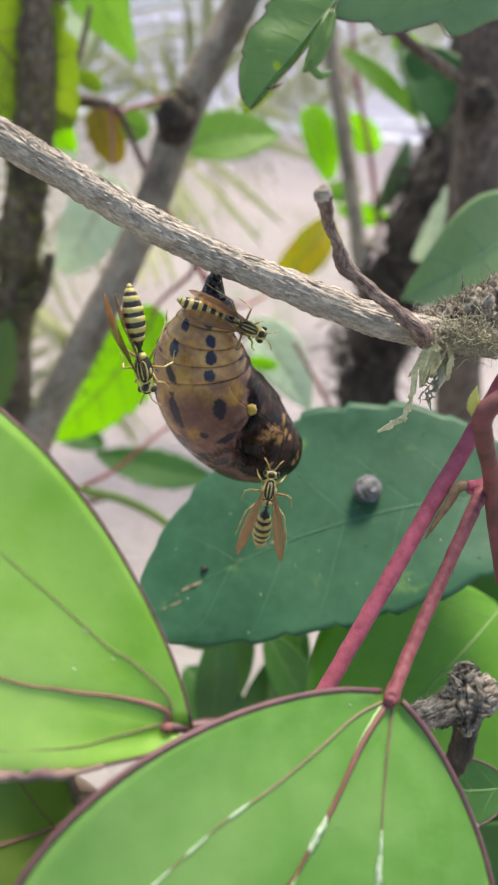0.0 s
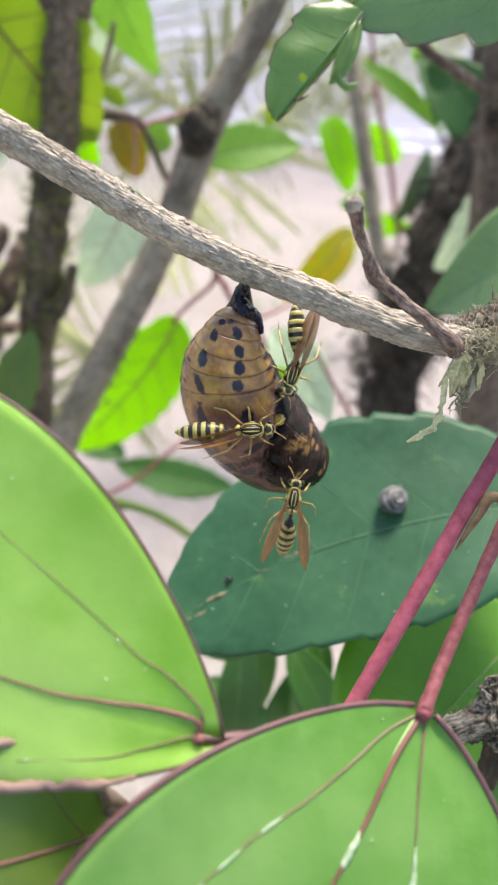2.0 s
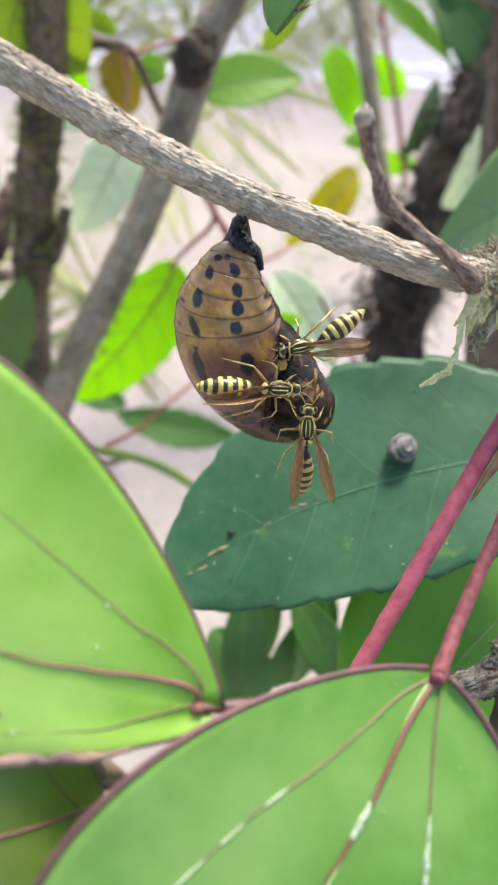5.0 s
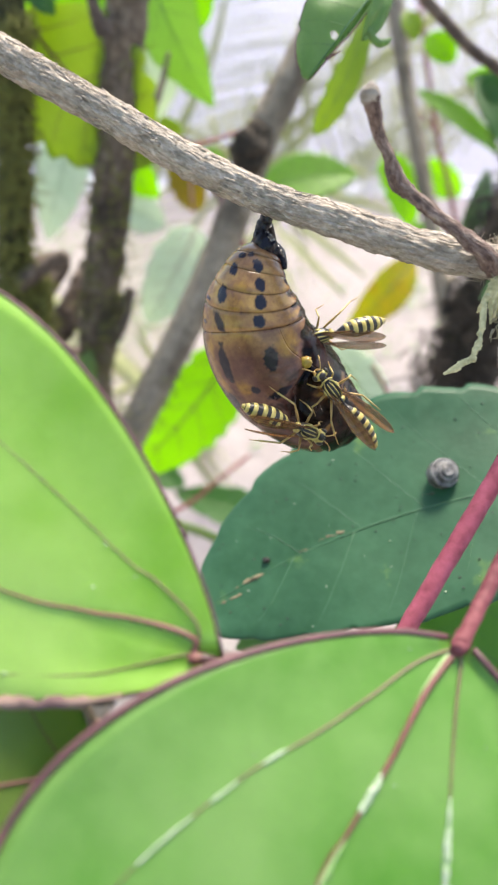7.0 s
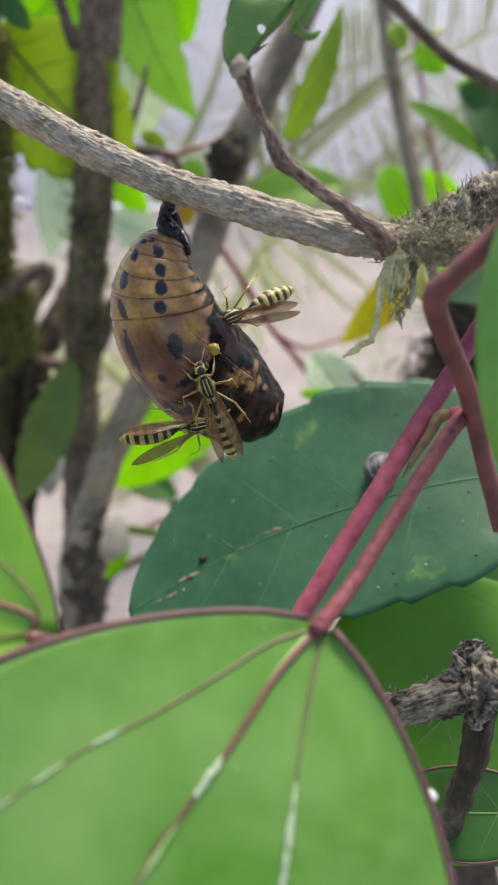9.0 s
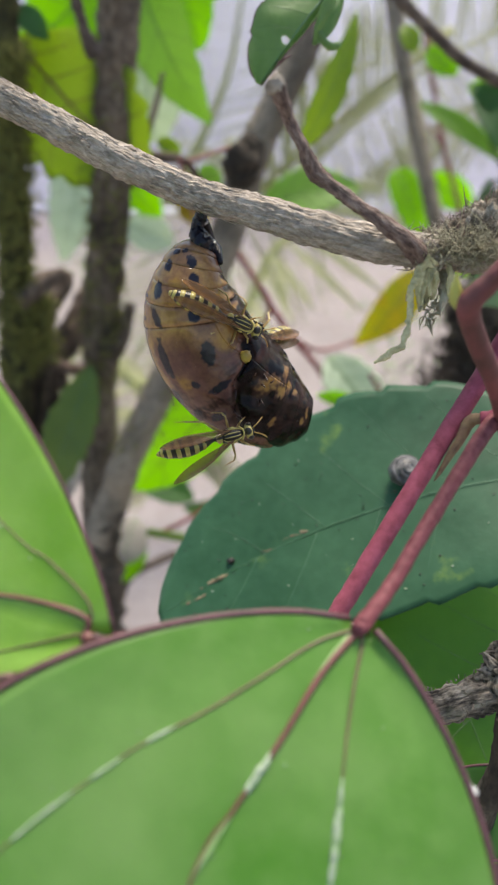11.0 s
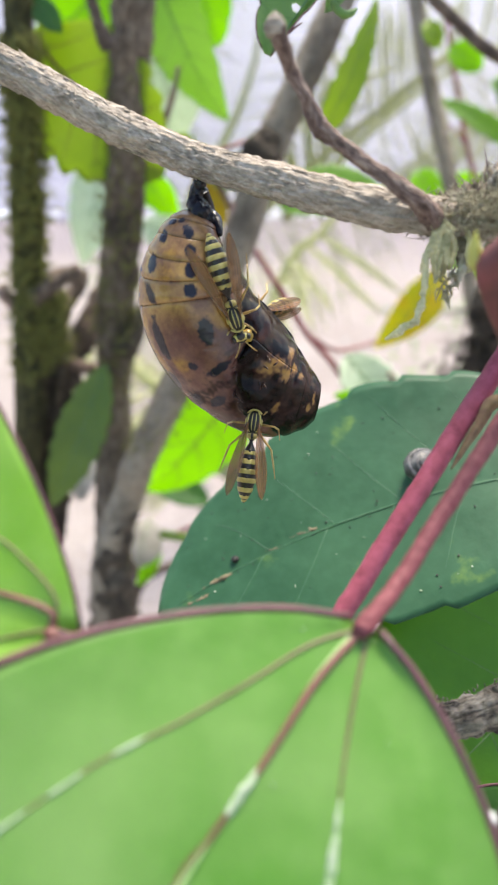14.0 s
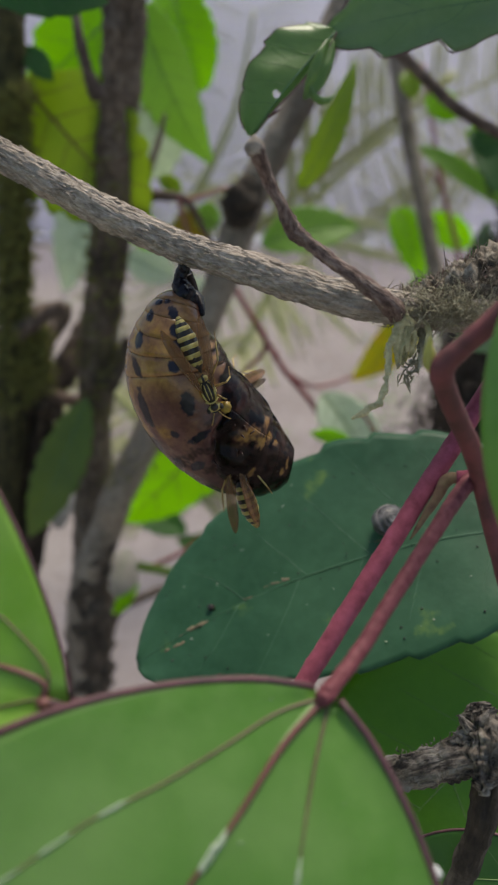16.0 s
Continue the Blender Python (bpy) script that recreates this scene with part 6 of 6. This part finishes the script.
        for v in (-0.88, -0.3, 0.25, 0.7):
            part("wing_vein", tube([b.at(s, v * (0.4 + 0.6 * s), 0.00002) for s in (0.02, 0.3, 0.6, 0.9)], [0.000035, 0.000015], 12, 5), W_DARK, wing)
        wing.location = mm(0.2, 0.7 * side, 1.0)
        wings.append((wing, side))
        for k, (x, fx, out, down) in enumerate(((1.0, 2.4, 1.9, -1.3), (0.0, -0.3, 3.5, -1.4), (-1.0, -5.6, 3.5, -1.5))):
            hip, knee = mm(x, 0.7 * side, -0.8), mm(x + (fx - x) * 0.5, out * 0.8 * side, 0.1)
            shin, foot = mm(fx, out * side, down), mm(fx + (0.8 if k == 0 else -1.4), (out + 0.35) * side, down - 0.3)
            leg = part("leg", tube([hip, hip.lerp(knee, 0.5), knee], [0.00016, 0.00019, 0.00011], 10, 6), W_BROWN, ob)
            part("shin", tube([knee, knee.lerp(shin, 0.5), shin], [0.00014, 0.00012], 8, 6), W_LEG, leg)
            part("foot", tube([shin, shin.lerp(foot, 0.5), foot], [0.00009, 0.00005], 8, 5), W_BROWN, leg)
    return ob, gaster, wings


wasp_a, gaster_a, wings_a = wasp("yellow and black striped wasp on the chrysalis edge, wings folded", 1)
wasp_b, gaster_b, wings_b = wasp("yellow and black striped wasp clinging to the chrysalis belly", 2)
wasp_c, gaster_c, wings_c = wasp("yellow and black striped wasp at the torn opening, wings spread back", 3)


# ---- things that move ----
def motions():
    # each row: seconds and the pose of the wasp's thorax, head along x, back along z
    rows_a = [
    (0, pose(0.00420, -0.00483, -0.00555, 52.2, 24.3, 1.5)),
    (0.5, pose(0.00399, -0.00455, -0.00527, 47.6, 39.7, -28.7)),
    (1, pose(0.00392, -0.00391, -0.00631, 22.1, 58.9, -72.3)),
    (1.5, pose(0.00457, -0.00655, -0.00957, 29.0, 48.9, -60.2)),
    (2, pose(0.00741, -0.00620, -0.01084, -29.6, 46.6, -115.0)),
    (2.5, pose(0.00903, -0.00663, -0.01223, -52.8, 34.6, -149.5)),
    (3, pose(0.00902, -0.00654, -0.01197, -72.3, 11.0, -173.9)),
    (3.5, pose(0.00892, -0.00728, -0.01270, -72.9, 7.4, -176.8)),
    (3.7, pose(0.00960, -0.00731, -0.01255, -72.8, 6.3, -177.4)),
    (5.8, pose(0.00762, -0.00886, -0.01547, -67.3, 8.2, -162.7)),
    (6, pose(0.00777, -0.00697, -0.01434, -68.8, 8.6, -162.4)),
    (6.5, pose(0.00623, -0.00494, -0.01398, -78.3, -20.1, 170.5)),
    (7, pose(0.00811, -0.00451, -0.01536, -78.4, 5.6, -164.4)),
    (7.5, pose(0.00877, -0.00389, -0.01520, -82.3, -6.8, -171.1)),
    (8, pose(0.00754, -0.00361, -0.01496, -79.1, 4.4, -161.2)),
    (8.5, pose(0.00824, -0.00322, -0.01482, -78.0, 11.1, -157.7)),
    (8.7, pose(0.00828, -0.00330, -0.01467, -76.9, 12.0, -156.6)),
    (10.8, pose(0.00764, -0.00378, -0.01747, -76.5, -12.6, -128.0)),
    (11, pose(0.00762, -0.00385, -0.01754, -77.7, -15.5, -125.8)),
    (11.5, pose(0.00760, -0.00367, -0.01816, -80.7, -14.4, -129.4)),
    (12, pose(0.00748, -0.00351, -0.01769, -78.8, -13.9, -127.7)),
    (12.5, pose(0.00715, -0.00381, -0.01746, -76.6, -13.8, -126.9)),
    (13, pose(0.00718, -0.00328, -0.01739, -77.5, -14.5, -124.4)),
    (13.5, pose(0.00695, -0.00305, -0.01725, -76.2, -13.4, -122.9)),
    (14, pose(0.00688, -0.00295, -0.01708, -76.2, -12.4, -124.5)),
    (14.5, pose(0.00645, -0.00295, -0.01674, -75.5, -12.8, -124.5)),
    (15, pose(0.00643, -0.00306, -0.01682, -75.3, -13.0, -124.2)),
    (15.5, pose(0.00554, -0.00298, -0.01810, -77.5, -11.1, -123.9)),
    (16, pose(0.00535, -0.00314, -0.01778, -75.1, -11.3, -122.5)),
    ]
    walk(wasp_a, rows_a)
    rows_b = [
    (0, pose(-0.01018, -0.01532, -0.00505, 54.0, 66.2, -59.8)),
    (0.5, pose(-0.00341, -0.01555, -0.01227, 59.6, 19.6, -7.0)),
    (1, pose(0.00055, -0.01436, -0.01401, 46.9, 3.9, -2.6)),
    (1.5, pose(0.00148, -0.01459, -0.01521, 47.1, -4.5, -6.9)),
    (2, pose(0.00098, -0.01406, -0.01472, 46.8, -7.9, -4.5)),
    (2.5, pose(0.00174, -0.01395, -0.01395, 44.9, -12.3, 1.1)),
    (3, pose(0.00291, -0.01431, -0.01332, 44.7, -4.4, -7.6)),
    (3.5, pose(0.00339, -0.01518, -0.01495, 42.1, 22.0, -28.6)),
    (3.7, pose(0.00415, -0.01483, -0.01436, 42.8, 19.5, -25.0)),
    (5.8, pose(0.00443, -0.01776, -0.01812, 41.4, 4.2, 10.6)),
    (6, pose(0.00478, -0.01808, -0.01926, 42.9, 5.0, 11.5)),
    (6.5, pose(0.00764, -0.01669, -0.02072, 42.1, 0.9, 25.5)),
    (7, pose(0.00598, -0.01542, -0.02414, 60.0, 31.1, 11.7)),
    (7.5, pose(0.00414, -0.01512, -0.02397, 52.0, 5.3, 9.4)),
    (8, pose(0.00408, -0.01596, -0.02501, 51.1, 1.3, 12.9)),
    (8.5, pose(0.00371, -0.01572, -0.02579, 52.6, 3.2, 12.1)),
    (8.7, pose(0.00355, -0.01558, -0.02510, 51.2, 0.1, 14.3)),
    (10.8, pose(0.00436, -0.01579, -0.02554, 50.6, -5.0, 16.6)),
    (11, pose(0.00383, -0.01609, -0.02550, 50.3, -5.0, 16.9)),
    (11.5, pose(0.00387, -0.01599, -0.02653, 50.4, -6.1, 21.1)),
    (12, pose(0.00466, -0.01617, -0.02628, 47.7, -12.0, 25.6)),
    (12.5, pose(0.00538, -0.01599, -0.02666, 42.4, -20.3, 32.9)),
    (13, pose(0.00544, -0.01494, -0.02781, 32.6, -30.4, 50.2)),
    (13.5, pose(0.00633, -0.01329, -0.02748, 8.4, -47.9, 80.5)),
    (14, pose(0.00673, -0.01352, -0.02765, 9.6, -47.5, 79.3)),
    (14.5, pose(0.00666, -0.01304, -0.02651, 5.5, -47.6, 83.9)),
    (15, pose(0.00665, -0.01294, -0.02657, -15.1, -45.9, 108.3)),
    (15.5, pose(0.00724, -0.01050, -0.02491, -36.9, -51.5, 135.1)),
    (16, pose(0.00689, -0.01091, -0.02511, -34.1, -57.0, 131.8)),
    ]
    walk(wasp_b, rows_b)
    rows_c = [
    (0, pose(0.00848, -0.01853, -0.02485, -0.5, -35.8, 76.7)),
    (0.5, pose(0.00834, -0.01873, -0.02497, -0.9, -35.5, 76.9)),
    (1, pose(0.00875, -0.01867, -0.02543, 1.1, -35.4, 76.3)),
    (1.5, pose(0.00898, -0.01787, -0.02513, 1.6, -36.3, 76.8)),
    (2, pose(0.00813, -0.01787, -0.02518, 1.1, -36.4, 76.7)),
    (2.5, pose(0.00778, -0.01786, -0.02459, 2.6, -32.2, 75.6)),
    (3, pose(0.00724, -0.01797, -0.02363, -2.5, -30.2, 81.4)),
    (3.5, pose(0.00769, -0.01818, -0.02359, -2.7, -31.6, 82.4)),
    (3.7, pose(0.00804, -0.01813, -0.02334, -2.0, -31.2, 81.7)),
    (5.8, pose(0.01003, -0.01793, -0.01775, -13.8, -53.6, 97.2)),
    (6, pose(0.01099, -0.01632, -0.01706, -20.8, -52.1, 108.7)),
    (6.5, pose(0.00987, -0.01519, -0.01846, -38.9, -43.7, 140.1)),
    (7, pose(0.00938, -0.01271, -0.01901, -44.9, -41.9, 150.1)),
    (7.5, pose(0.00996, -0.01242, -0.01838, -48.1, -44.9, 155.5)),
    (8, pose(0.00851, -0.01269, -0.01782, -51.5, -46.2, 161.1)),
    (8.5, pose(0.00621, -0.01347, -0.01898, -44.6, -51.6, 147.4)),
    (8.7, pose(0.00564, -0.01387, -0.01912, -43.6, -52.0, 146.2)),
    (9.4, pose(0.00455, -0.01564, -0.01951, 15.0, -61.3, 69.4)),
    (10.1, pose(0.00429, -0.01431, -0.01648, 50.1, -11.9, 14.4)),
    (10.8, pose(0.00488, -0.00938, -0.01194, 57.1, 30.1, -0.9)),
    (11, pose(0.00520, -0.00862, -0.01201, 58.5, 29.2, 6.5)),
    (11.5, pose(0.00528, -0.00889, -0.01296, 59.5, 30.9, 7.5)),
    (12, pose(0.00502, -0.01027, -0.01386, 54.5, 50.5, -14.4)),
    (12.5, pose(0.00462, -0.01099, -0.01416, 45.4, 55.4, -29.9)),
    (13, pose(0.00469, -0.01044, -0.01397, 42.6, 61.4, -33.9)),
    (13.5, pose(0.00349, -0.00975, -0.01322, 15.9, 68.9, -69.9)),
    (14, pose(0.00442, -0.01011, -0.01375, 33.9, 64.9, -46.8)),
    (14.5, pose(0.00315, -0.00986, -0.01238, 36.1, 61.9, -43.7)),
    (15, pose(0.00318, -0.01034, -0.01341, 34.1, 65.2, -48.6)),
    (15.5, pose(0.00311, -0.00975, -0.01402, 44.0, 64.2, -37.8)),
    (16, pose(0.00346, -0.00995, -0.01379, 44.7, 62.6, -35.6)),
    ]
    walk(wasp_c, rows_c)
    # the first wasp lifts its abdomen while it feeds
    lift = [(0, 0), (2.0, 20), (2.5, 45), (3.0, 85), (3.7, 80), (5.8, 0), (8.5, 0), (10.8, 0), (16, 0)]
    walk(gaster_a, [(t, Matrix.Translation(mm(-2.8, 0, 0)) @ pose(0, 0, 0, 0, 0, a)) for t, a in lift])
    walk(gaster_c, [(t, Matrix.Translation(mm(-2.8, 0, 0)) @ pose(0, 0, 0, 0, a, 0)) for t, a in ((0, -45), (3.7, -45), (5.8, -15), (8.7, 0), (16, 0))])
    # the wings open and fold over the back
    opening = ((wings_a, ((0, 4, 0), (2.5, -2, 0), (3.7, -2, 0), (5.8, 0, 14), (8.7, 0, 14), (10.8, 0, 4), (16, 0, 0))),
               (wings_b, ((0, 0, -9, 70), (2.5, -2, -9, 78), (3.7, -2, -9, 78), (5.8, -1, -9, 78), (6.5, 0, -9, 75), (7.0, 1, -9, 60), (7.5, 4, -9, 30), (8.0, 8, -9), (8.7, 8, -8), (10.8, 10, -10), (12.5, 14, -12), (14.0, 9, 0), (16, 6, 8))),
               (wings_c, ((0, 14, 0), (3.7, 14, 0), (5.8, 10, -10), (7.0, 6, -6), (8.7, 4, 0), (10.8, 3, 4), (12.5, 6, -6), (13.5, 10, -3), (16, 11, 0))))
    for wings, rows in opening:
        for wing, side in wings:
            walk(wing, [(t, pose(0.0002, 0.0007 * side, 0.001, sum(roll), 0, -a * side - b)) for t, a, b, *roll in rows])


motions()
